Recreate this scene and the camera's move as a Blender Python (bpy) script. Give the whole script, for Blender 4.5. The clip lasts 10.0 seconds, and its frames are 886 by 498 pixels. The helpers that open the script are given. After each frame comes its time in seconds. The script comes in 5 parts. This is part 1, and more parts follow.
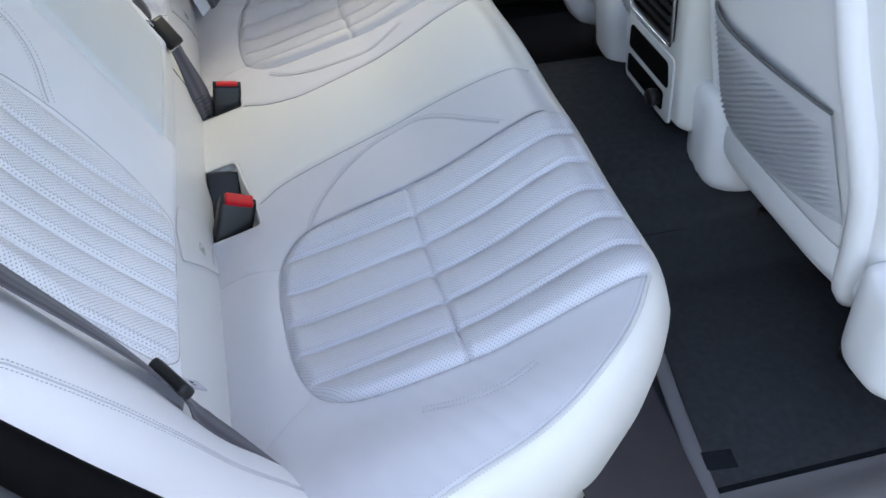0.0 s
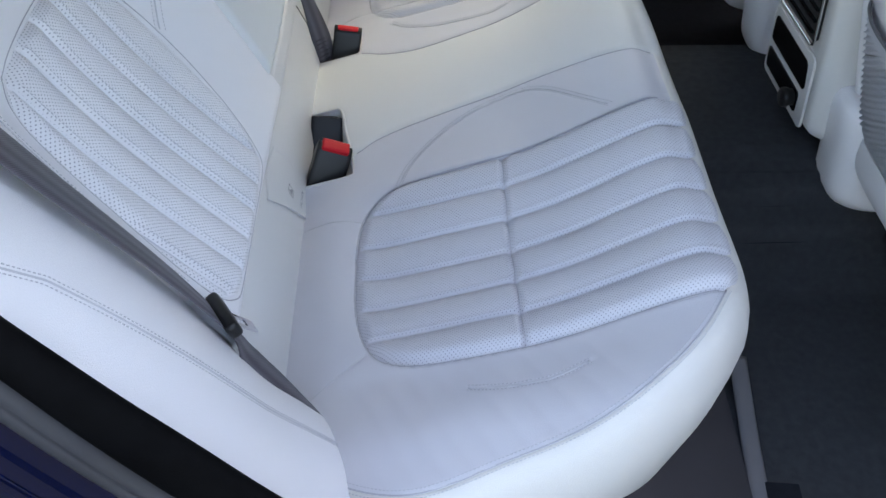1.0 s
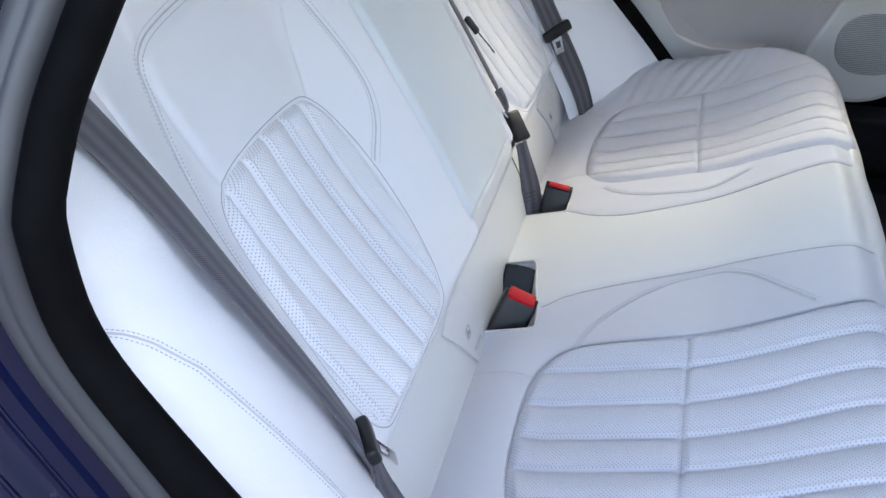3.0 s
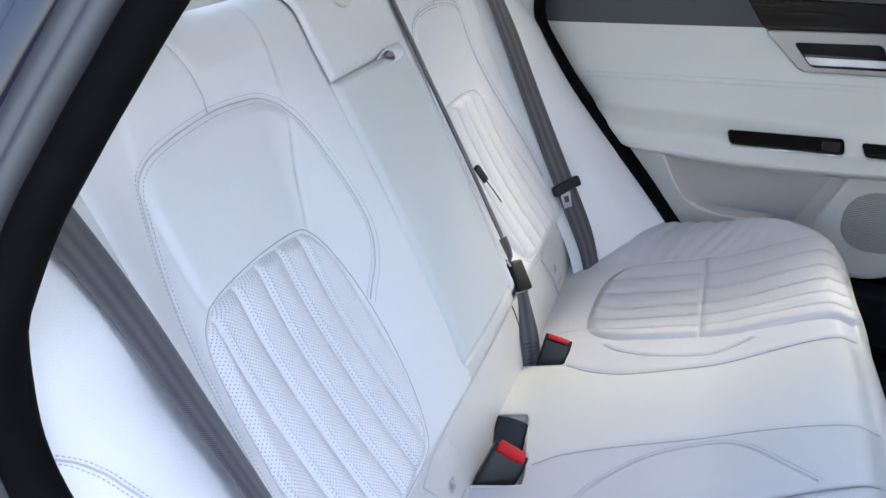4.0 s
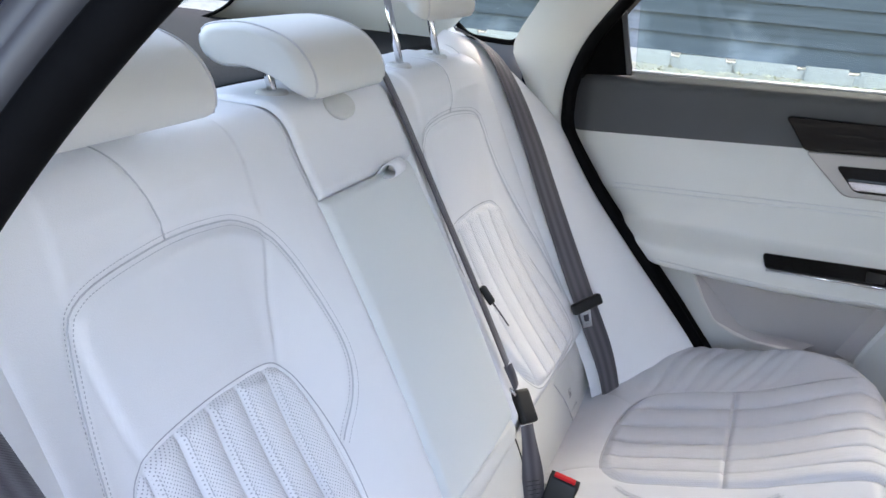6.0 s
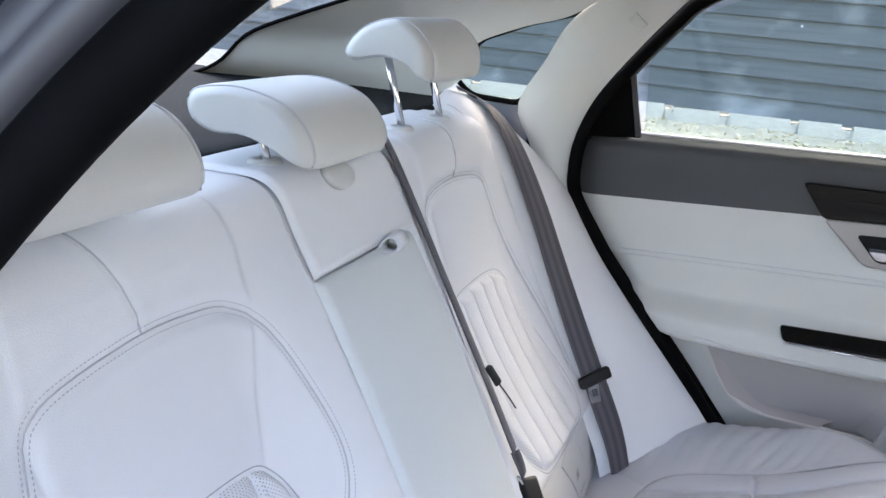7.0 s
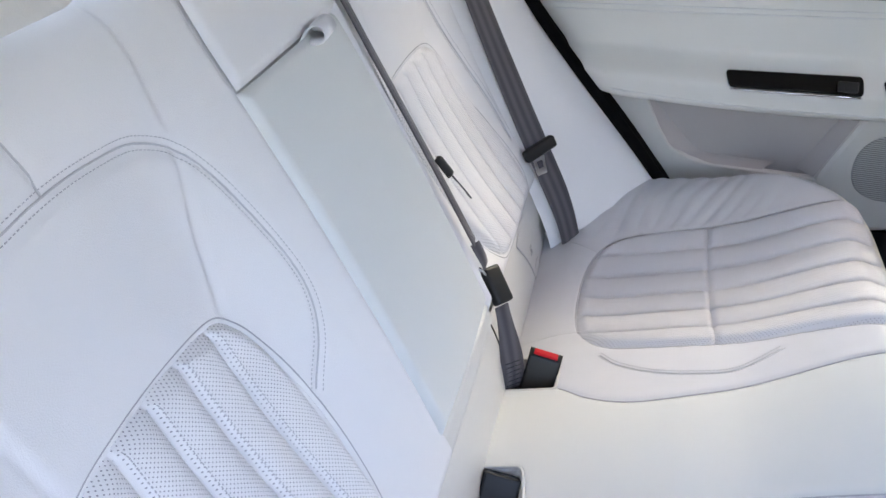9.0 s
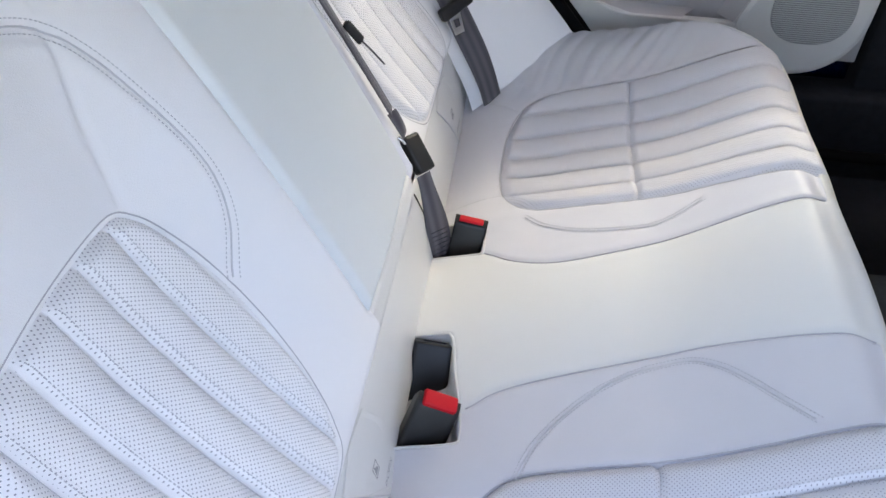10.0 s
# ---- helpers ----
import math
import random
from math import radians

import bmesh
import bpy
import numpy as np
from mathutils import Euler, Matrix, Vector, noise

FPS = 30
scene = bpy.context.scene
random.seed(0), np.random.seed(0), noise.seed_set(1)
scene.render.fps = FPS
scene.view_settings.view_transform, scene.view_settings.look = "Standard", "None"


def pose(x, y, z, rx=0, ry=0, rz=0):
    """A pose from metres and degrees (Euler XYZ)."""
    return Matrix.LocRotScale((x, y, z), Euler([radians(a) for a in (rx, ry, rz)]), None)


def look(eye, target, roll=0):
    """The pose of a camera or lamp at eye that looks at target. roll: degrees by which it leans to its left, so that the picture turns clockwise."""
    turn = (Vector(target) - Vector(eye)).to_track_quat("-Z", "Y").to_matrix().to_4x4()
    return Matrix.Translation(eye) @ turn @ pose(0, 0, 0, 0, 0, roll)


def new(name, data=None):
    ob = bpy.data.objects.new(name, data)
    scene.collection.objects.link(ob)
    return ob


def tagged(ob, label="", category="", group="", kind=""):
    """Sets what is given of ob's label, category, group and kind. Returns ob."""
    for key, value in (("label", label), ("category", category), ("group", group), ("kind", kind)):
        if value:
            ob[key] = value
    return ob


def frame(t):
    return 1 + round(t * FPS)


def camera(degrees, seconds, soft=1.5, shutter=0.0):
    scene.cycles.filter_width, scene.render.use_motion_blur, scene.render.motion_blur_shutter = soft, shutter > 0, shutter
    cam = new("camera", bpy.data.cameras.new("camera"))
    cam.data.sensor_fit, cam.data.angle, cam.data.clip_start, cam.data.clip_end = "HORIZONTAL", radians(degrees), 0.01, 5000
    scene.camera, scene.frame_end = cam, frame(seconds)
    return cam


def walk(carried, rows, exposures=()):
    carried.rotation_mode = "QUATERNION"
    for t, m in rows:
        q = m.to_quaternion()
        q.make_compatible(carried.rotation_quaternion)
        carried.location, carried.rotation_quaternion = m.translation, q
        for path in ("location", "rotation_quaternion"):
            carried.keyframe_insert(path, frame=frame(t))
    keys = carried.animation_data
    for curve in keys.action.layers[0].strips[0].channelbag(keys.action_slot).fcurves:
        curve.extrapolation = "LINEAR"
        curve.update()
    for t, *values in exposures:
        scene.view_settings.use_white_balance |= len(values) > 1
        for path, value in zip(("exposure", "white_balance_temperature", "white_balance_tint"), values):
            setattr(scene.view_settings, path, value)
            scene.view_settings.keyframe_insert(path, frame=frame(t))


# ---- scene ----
cam = camera(55.4, 10.0, shutter=0.12)
PATH = [
    (0, (0.103, -1.173, 1.107), (0.467, 0.257, -0.243), -0.2),
    (0.5, (0.142, -1.167, 1.109), (0.311, 0.258, -0.284), -0.6),
    (1, (0.175, -1.153, 1.104), (0.225, 0.253, -0.318), 0.1),
    (1.5, (0.196, -1.147, 1.099), (0.104, 0.249, -0.329), 0.2),
    (2, (0.201, -1.141, 1.098), (-0.039, 0.284, -0.285), -0.5),
    (2.5, (0.216, -1.14, 1.096), (-0.184, 0.366, -0.158), -2.2),
    (3, (0.216, -1.14, 1.09), (-0.243, 0.442, -0.045), -1.5),
    (4.3, (0.236, -1.113, 1.082), (-0.299, 0.651, 0.308), 3.4),
    (4.5, (0.258, -1.13, 1.085), (-0.296, 0.642, 0.342), 2.7),
    (5, (0.279, -1.09, 1.096), (-0.313, 0.676, 0.365), 2.8),
    (5.5, (0.277, -1.03, 1.107), (-0.352, 0.727, 0.388), 3.3),
    (6, (0.25, -0.986, 1.114), (-0.409, 0.774, 0.433), 4.5),
    (6.2, (0.244, -0.974, 1.122), (-0.433, 0.792, 0.47), 5.4),
    (7.3, (0.169, -0.875, 1.125), (-0.461, 0.937, 0.558), 4.3),
    (7.5, (0.152, -0.859, 1.126), (-0.442, 0.94, 0.486), 3.3),
    (8, (0.123, -0.839, 1.128), (-0.391, 0.884, 0.252), 2.2),
    (8.5, (0.108, -0.821, 1.123), (-0.347, 0.838, 0.103), 1.5),
    (9, (0.102, -0.795, 1.107), (-0.25, 0.857, 0.035), 1.7),
    (9.5, (0.119, -0.78, 1.115), (-0.128, 0.791, -0.097), 1.9),
    (10, (0.112, -0.765, 1.101), (-0.044, 0.722, -0.227), 1.7),
]
EXPOSURES = [(0.0, 2.97, 7750, 10.5), (0.5, 2.76, 7750, 10.5), (2.0, 2.88, 7700, 10.5), (3.0, 3.20, 7600, 12), (4.5, 3.24, 7600, 13.5), (8.0, 3.22, 7850, 16.5), (10.0, 3.24, 7980, 15)]
walk(cam, [(t, look(eye, target, roll)) for t, eye, target, roll in PATH], EXPOSURES)

# ---- world, sun ----
world = bpy.data.worlds.new("daylight")
scene.world = world
world.use_nodes = True
wn = world.node_tree.nodes
sky = wn.new("ShaderNodeTexSky")
sky.sky_type, sky.sun_disc = "NISHITA", False
sky.sun_elevation, sky.sun_rotation = radians(57), radians(36)
sky.air_density, sky.dust_density, sky.ozone_density = 1.0, 2.5, 1.0
wn["Background"].inputs["Strength"].default_value = 0.15
world.node_tree.links.new(sky.outputs["Color"], wn["Background"].inputs["Color"])
sun_data = bpy.data.lights.new("sun", "SUN")
sun_data.energy, sun_data.angle, sun_data.color = 0.85, radians(45), (1.0, 0.98, 0.95)
sun = new("sun", sun_data)
sun.matrix_world = look((2.6, 4.6, 9.9), (0, 0, 0.5))


# ---- materials ----
def shader(name, colour, rough=0.5, metal=0.0, spec=0.5):
    m = bpy.data.materials.new(name)
    m.use_nodes = True
    b = m.node_tree.nodes["Principled BSDF"]
    b.inputs["Base Color"].default_value = (*colour, 1)
    b.inputs["Roughness"].default_value, b.inputs["Metallic"].default_value = rough, metal
    b.inputs["Specular IOR Level"].default_value = spec
    return m, m.node_tree.nodes, m.node_tree.links, b


def vary(m, n, l, b, colour, amount, scale, detail=4.0, bump=0.0, bump_scale=None, bump_dist=0.001, kind="noise", rough=None):
    """Two-scale colour variation, fine relief, and gloss variation."""
    co = n.new("ShaderNodeTexCoord")
    big = n.new("ShaderNodeTexNoise")
    big.inputs["Scale"].default_value, big.inputs["Detail"].default_value = scale, detail
    l.new(co.outputs["Object"], big.inputs["Vector"])
    mix = n.new("ShaderNodeMix")
    mix.data_type = "RGBA"
    mix.inputs["A"].default_value = (*[c * (1 - amount) for c in colour], 1)
    mix.inputs["B"].default_value = (*[min(1, c * (1 + amount)) for c in colour], 1)
    l.new(big.outputs["Fac"], mix.inputs["Factor"])
    l.new(mix.outputs["Result"], b.inputs["Base Color"])
    if rough:
        r = n.new("ShaderNodeMapRange")
        r.inputs["To Min"].default_value, r.inputs["To Max"].default_value = rough
        l.new(big.outputs["Fac"], r.inputs["Value"])
        l.new(r.outputs["Result"], b.inputs["Roughness"])
    if bump:
        if kind == "noise":
            f = n.new("ShaderNodeTexNoise")
            f.inputs["Detail"].default_value = 3
            out = f.outputs["Fac"]
        else:
            f = n.new("ShaderNodeTexVoronoi")
            out = f.outputs["Distance"]
        f.inputs["Scale"].default_value = bump_scale
        l.new(co.outputs["Object"], f.inputs["Vector"])
        bp = n.new("ShaderNodeBump")
        bp.inputs["Strength"].default_value, bp.inputs["Distance"].default_value = bump, bump_dist
        l.new(out, bp.inputs["Height"])
        l.new(bp.outputs["Normal"], b.inputs["Normal"])
        return mix, bp
    return mix, None


def leather(name, colour, rough=(0.34, 0.47), spec=0.62):
    m, n, l, b = shader(name, colour, 0.5, 0, spec)
    vary(m, n, l, b, colour, 0.03, 6.0, 5, 0.35, 900, 0.0006, "voronoi", rough)
    return m


def perforated(name, colour, axis, first, step):
    """Leather with a staggered lattice of punched holes, laid out along the surface (UV in metres)."""
    m, n, l, b = shader(name, colour, 0.5, 0, 0.6)
    mix, bp = vary(m, n, l, b, colour, 0.03, 6.0, 5, 0.35, 900, 0.0006, "voronoi", (0.40, 0.52))
    uv = n.new("ShaderNodeUVMap")
    pitch = 0.0048
    sc = n.new("ShaderNodeVectorMath")
    sc.operation = "SCALE"
    sc.inputs["Scale"].default_value = 1 / pitch
    l.new(uv.outputs["UV"], sc.inputs[0])
    dist = []
    for off in (0.0, 0.5):
        ad = n.new("ShaderNodeVectorMath")
        ad.operation = "ADD"
        ad.inputs[1].default_value = (off, off, 0)
        l.new(sc.outputs["Vector"], ad.inputs[0])
        fr = n.new("ShaderNodeVectorMath")
        fr.operation = "FRACTION"
        l.new(ad.outputs["Vector"], fr.inputs[0])
        ds = n.new("ShaderNodeVectorMath")
        ds.operation = "DISTANCE"
        ds.inputs[1].default_value = (0.5, 0.5, 0)
        l.new(fr.outputs["Vector"], ds.inputs[0])
        dist.append(ds.outputs["Value"])
    mn = n.new("ShaderNodeMath")
    mn.operation = "MINIMUM"
    l.new(dist[0], mn.inputs[0])
    l.new(dist[1], mn.inputs[1])
    ramp = n.new("ShaderNodeMapRange")
    ramp.interpolation_type = "SMOOTHSTEP"
    ramp.inputs["From Min"].default_value, ramp.inputs["From Max"].default_value = 0.07, 0.165
    l.new(mn.outputs["Value"], ramp.inputs["Value"])
    # no holes along the sewn grooves
    sp = n.new("ShaderNodeSeparateXYZ")
    l.new(uv.outputs["UV"], sp.inputs[0])
    ph = n.new("ShaderNodeMath")
    ph.operation = "SUBTRACT"
    ph.inputs[1].default_value = first - step * 10
    l.new(sp.outputs[axis], ph.inputs[0])
    pp = n.new("ShaderNodeMath")
    pp.operation = "PINGPONG"
    pp.inputs[1].default_value = step / 2
    l.new(ph.outputs["Value"], pp.inputs[0])
    lt = n.new("ShaderNodeMath")
    lt.operation = "LESS_THAN"
    lt.inputs[1].default_value = 0.0024
    l.new(pp.outputs["Value"], lt.inputs[0])
    keep = n.new("ShaderNodeMath")
    keep.operation = "MAXIMUM"
    l.new(lt.outputs["Value"], keep.inputs[0])
    l.new(ramp.outputs["Result"], keep.inputs[1])
    hole = n.new("ShaderNodeMix")
    hole.data_type = "RGBA"
    hole.inputs["A"].default_value = (0.20, 0.20, 0.23, 1)
    l.new(keep.outputs["Value"], hole.inputs["Factor"])
    l.new(mix.outputs["Result"], hole.inputs["B"])
    l.new(hole.outputs["Result"], b.inputs["Base Color"])
    b2 = n.new("ShaderNodeBump")
    b2.inputs["Strength"].default_value, b2.inputs["Distance"].default_value = 0.4, 0.0006
    l.new(keep.outputs["Value"], b2.inputs["Height"])
    l.new(bp.outputs["Normal"], b2.inputs["Normal"])
    l.new(b2.outputs["Normal"], b.inputs["Normal"])
    return m


def simple(name, colour, rough=0.5, metal=0.0, spec=0.5, amount=0.06, scale=20, bump=0.0, bump_scale=500, bump_dist=0.0005, kind="noise", gloss=None):
    m, n, l, b = shader(name, colour, rough, metal, spec)
    vary(m, n, l, b, colour, amount, scale, 4, bump, bump_scale, bump_dist, kind, gloss)
    return m


# Same leather as the backrest; the cushion's weaker light is put into this colour.
SHADED_FACING = (0.56, 0.555, 0.593)
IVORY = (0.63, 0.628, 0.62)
M_FACING = leather("shaded_facing_leather", SHADED_FACING)
# Lighter copy of the cushion leather, for the better lit backrest and bolsters.
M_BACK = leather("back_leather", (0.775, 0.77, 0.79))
M_PERF = perforated("shaded_perforated_leather", SHADED_FACING, "Y", 0.2245, 0.0566)
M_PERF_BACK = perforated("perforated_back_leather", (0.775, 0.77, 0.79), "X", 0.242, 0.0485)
M_IVORY = leather("ivory_vinyl", IVORY)
M_SEAT = leather("front_seat_leather", (0.80, 0.785, 0.80))
M_FASCIA = leather("fascia_vinyl", (0.62, 0.605, 0.575))
M_DOOR = leather("door_leather", (0.66, 0.65, 0.625))
M_PANEL = leather("armrest_leather", (0.67, 0.69, 0.69))
# Darker than the light thread itself: the shade in its stitch holes is included.
M_THREAD = simple("thread", (0.43, 0.43, 0.46), 0.7)
# Dark cord laid into seams; its colour stands for the shadow inside them.
M_SEAM_SHADE = simple("seam_shadow_cord", (0.40, 0.40, 0.43), 0.7)
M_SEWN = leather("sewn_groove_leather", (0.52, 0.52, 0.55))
M_PIPE = leather("piping_leather", (0.66, 0.66, 0.66))
M_BLACK = simple("black_plastic", (0.009, 0.009, 0.010), 0.40, 0, 0.4, 0.2, 30, 0.3, 700, 0.0003)
M_GLOSS = simple("gloss_black", (0.003, 0.003, 0.0034), 0.10, 0, 0.22)
M_RED = simple("red_plastic", (0.56, 0.010, 0.018), 0.45, 0, 0.2, 0.05)
M_CHROME = simple("chrome", (0.75, 0.75, 0.77), 0.12, 1.0, 0.5, 0.03)
M_BEZEL = simple("warm_satin_metal", (0.36, 0.34, 0.33), 0.42, 0.8, 0.5, 0.05)
M_SATIN = simple("satin_metal", (0.60, 0.60, 0.61), 0.35, 0.8, 0.5, 0.03)
M_CHARCOAL = simple("charcoal_trim", (0.075, 0.075, 0.08), 0.6, 0, 0.3, 0.08, 10, 0.3, 900, 0.0005, "voronoi")
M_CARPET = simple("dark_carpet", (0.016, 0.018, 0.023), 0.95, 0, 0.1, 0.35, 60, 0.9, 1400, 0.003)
M_MAT = simple("floor_mat_carpet", (0.050, 0.053, 0.060), 0.95, 0, 0.1, 0.3, 80, 0.9, 1600, 0.003)
M_RUBBER = simple("rubber_seal", (0.004, 0.004, 0.0045), 0.7, 0, 0.03, 0.4, 40, 0.4, 300, 0.0006)
M_PAINT = simple("blue_paint", (0.0005, 0.0032, 0.024), 0.07, 0.0, 0.5, 0.15, 5)
M_PRIMER = simple("grey_flange", (0.06, 0.06, 0.066), 0.38, 0, 0.4, 0.15, 12)
M_LINER = simple("headliner_fabric", (0.70, 0.69, 0.65), 0.9, 0, 0.2, 0.03, 8, 0.5, 1200, 0.0008)
M_TRIM = simple("pale_trim_plastic", (0.61, 0.595, 0.575), 0.55, 0, 0.4, 0.03, 8, 0.25, 800, 0.0005)
M_POCKET = simple("grey_pocket_plastic", (0.46, 0.43, 0.43), 0.6, 0, 0.4, 0.03, 8, 0.25, 800, 0.0005)
M_SHELF = simple("navy_shelf_fabric", (0.0026, 0.0038, 0.006), 0.8, 0, 0.15, 0.2, 12, 0.6, 900, 0.001)
M_NET = simple("net_fabric", (0.52, 0.52, 0.55), 0.75, 0, 0.3, 0.08, 30, 0.5, 900, 0.0008)
M_HEEL = simple("heel_carpet", (0.045, 0.042, 0.048), 0.8, 0, 0.2, 0.15, 12, 0.5, 900, 0.001)
M_GREYTRIM = simple("grey_quarter_trim", (0.13, 0.135, 0.155), 0.5, 0, 0.5, 0.05, 8, 0.25, 800, 0.0005)
M_PRINT = simple("grey_print", (0.30, 0.30, 0.31), 0.6)
M_KICK = simple("grey_kick_plastic", (0.12, 0.118, 0.128), 0.55, 0, 0.4, 0.06, 8, 0.3, 900, 0.0005)


def webbing_material():
    m, n, l, b = shader("belt_webbing", (0.13, 0.12, 0.125), 0.7, 0, 0.3)
    b.inputs["Sheen Weight"].default_value = 0.16
    b.inputs["Sheen Roughness"].default_value = 0.4
    uv = n.new("ShaderNodeUVMap")
    w = n.new("ShaderNodeTexWave")
    w.wave_type, w.bands_direction = "BANDS", "DIAGONAL"
    w.inputs["Scale"].default_value = 260
    l.new(uv.outputs["UV"], w.inputs["Vector"])
    ribs = n.new("ShaderNodeTexWave")
    ribs.wave_type, ribs.bands_direction = "BANDS", "X"
    ribs.inputs["Scale"].default_value = 20
    l.new(uv.outputs["UV"], ribs.inputs["Vector"])
    mix = n.new("ShaderNodeMix")
    mix.data_type = "RGBA"
    mix.inputs["A"].default_value, mix.inputs["B"].default_value = (0.072, 0.067, 0.078, 1), (0.120, 0.113, 0.130, 1)
    l.new(ribs.outputs["Fac"], mix.inputs["Factor"])
    l.new(mix.outputs["Result"], b.inputs["Base Color"])
    bp = n.new("ShaderNodeBump")
    bp.inputs["Strength"].default_value, bp.inputs["Distance"].default_value = 0.5, 0.0006
    l.new(w.outputs["Fac"], bp.inputs["Height"])
    l.new(bp.outputs["Normal"], b.inputs["Normal"])
    return m


def wood_material(name, a, c, scale, rough):
    m, n, l, b = shader(name, a, rough, 0.0, 0.2)
    co = n.new("ShaderNodeTexCoord")
    mp = n.new("ShaderNodeMapping")
    mp.inputs["Scale"].default_value = scale
    l.new(co.outputs["Object"], mp.inputs["Vector"])
    t = n.new("ShaderNodeTexNoise")
    t.inputs["Scale"].default_value, t.inputs["Detail"].default_value, t.inputs["Distortion"].default_value = 1.0, 8, 1.2
    l.new(mp.outputs["Vector"], t.inputs["Vector"])
    info = n.new("ShaderNodeObjectInfo")
    mr = n.new("ShaderNodeMath")
    mr.operation = "MULTIPLY_ADD"
    mr.inputs[1].default_value, mr.inputs[2].default_value = 0.3, -0.15
    l.new(info.outputs["Random"], mr.inputs[0])
    ad = n.new("ShaderNodeMath")
    ad.use_clamp = True
    l.new(t.outputs["Fac"], ad.inputs[0])
    l.new(mr.outputs["Value"], ad.inputs[1])
    mix = n.new("ShaderNodeMix")
    mix.data_type = "RGBA"
    mix.inputs["A"].default_value, mix.inputs["B"].default_value = (*a, 1), (*c, 1)
    l.new(ad.outputs["Value"], mix.inputs["Factor"])
    l.new(mix.outputs["Result"], b.inputs["Base Color"])
    bp = n.new("ShaderNodeBump")
    bp.inputs["Strength"].default_value, bp.inputs["Distance"].default_value = 0.3, 0.004
    l.new(t.outputs["Fac"], bp.inputs["Height"])
    l.new(bp.outputs["Normal"], b.inputs["Normal"])
    return m


def glass_material(name, tint):
    m = bpy.data.materials.new(name)
    m.use_nodes = True
    n, l = m.node_tree.nodes, m.node_tree.links
    n.remove(n["Principled BSDF"])
    tr = n.new("ShaderNodeBsdfTransparent")
    tr.inputs["Color"].default_value = (*tint, 1)
    gl = n.new("ShaderNodeBsdfGlossy")
    gl.inputs["Roughness"].default_value = 0.03
    fr = n.new("ShaderNodeFresnel")
    fr.inputs["IOR"].default_value = 1.3
    mx = n.new("ShaderNodeMixShader")
    l.new(fr.outputs["Fac"], mx.inputs["Fac"])
    l.new(tr.outputs["BSDF"], mx.inputs[1])
    l.new(gl.outputs["BSDF"], mx.inputs[2])
    l.new(mx.outputs["Shader"], n["Material Output"].inputs["Surface"])
    return m


def board_material():
    """Weathered grey boards: long grain, pale scuffs and small white specks."""
    m = wood_material("weathered_board", (0.040, 0.050, 0.058), (0.145, 0.165, 0.18), (0.6, 6, 22), 0.85)
    n, l = m.node_tree.nodes, m.node_tree.links
    b = n["Principled BSDF"]
    base = b.inputs["Base Color"].links[0].from_socket
    co = n.new("ShaderNodeTexCoord")
    sp = n.new("ShaderNodeTexVoronoi")
    sp.inputs["Scale"].default_value = 3.2
    info = n.new("ShaderNodeObjectInfo")
    ad = n.new("ShaderNodeVectorMath")
    l.new(co.outputs["Object"], ad.inputs[0])
    l.new(info.outputs["Location"], ad.inputs[1])
    l.new(ad.outputs["Vector"], sp.inputs["Vector"])
    lt = n.new("ShaderNodeMath")
    lt.operation = "LESS_THAN"
    lt.inputs[1].default_value = 0.032
    l.new(sp.outputs["Distance"], lt.inputs[0])
    pale = n.new("ShaderNodeTexNoise")
    pale.inputs["Scale"].default_value, pale.inputs["Detail"].default_value = 1.7, 5
    l.new(ad.outputs["Vector"], pale.inputs["Vector"])
    rng = n.new("ShaderNodeMapRange")
    rng.inputs["From Min"].default_value, rng.inputs["From Max"].default_value, rng.inputs["To Max"].default_value = 0.52, 0.75, 0.55
    l.new(pale.outputs["Fac"], rng.inputs["Value"])
    mx = n.new("ShaderNodeMath")
    mx.operation = "MAXIMUM"
    l.new(lt.outputs["Value"], mx.inputs[0])
    l.new(rng.outputs["Result"], mx.inputs[1])
    mix = n.new("ShaderNodeMix")
    mix.data_type = "RGBA"
    mix.inputs["B"].default_value = (0.42, 0.45, 0.49, 1)
    l.new(mx.outputs["Value"], mix.inputs["Factor"])
    l.new(base, mix.inputs["A"])
    l.new(mix.outputs["Result"], b.inputs["Base Color"])
    return m


def grille_material():
    m, n, l, b = shader("speaker_slots", (0.34, 0.335, 0.33), 0.6)
    co = n.new("ShaderNodeTexCoord")
    w = n.new("ShaderNodeTexWave")
    w.bands_direction = "Z"
    w.inputs["Scale"].default_value, w.inputs["Distortion"].default_value = 75, 0.3
    l.new(co.outputs["Object"], w.inputs["Vector"])
    mix = n.new("ShaderNodeMix")
    mix.data_type = "RGBA"
    mix.inputs["A"].default_value, mix.inputs["B"].default_value = (0.20, 0.197, 0.195, 1), (0.46, 0.455, 0.45, 1)
    l.new(w.outputs["Fac"], mix.inputs["Factor"])
    l.new(mix.outputs["Result"], b.inputs["Base Color"])
    bp = n.new("ShaderNodeBump")
    bp.inputs["Strength"].default_value, bp.inputs["Distance"].default_value = 0.8, 0.001
    l.new(w.outputs["Fac"], bp.inputs["Height"])
    l.new(bp.outputs["Normal"], b.inputs["Normal"])
    return m


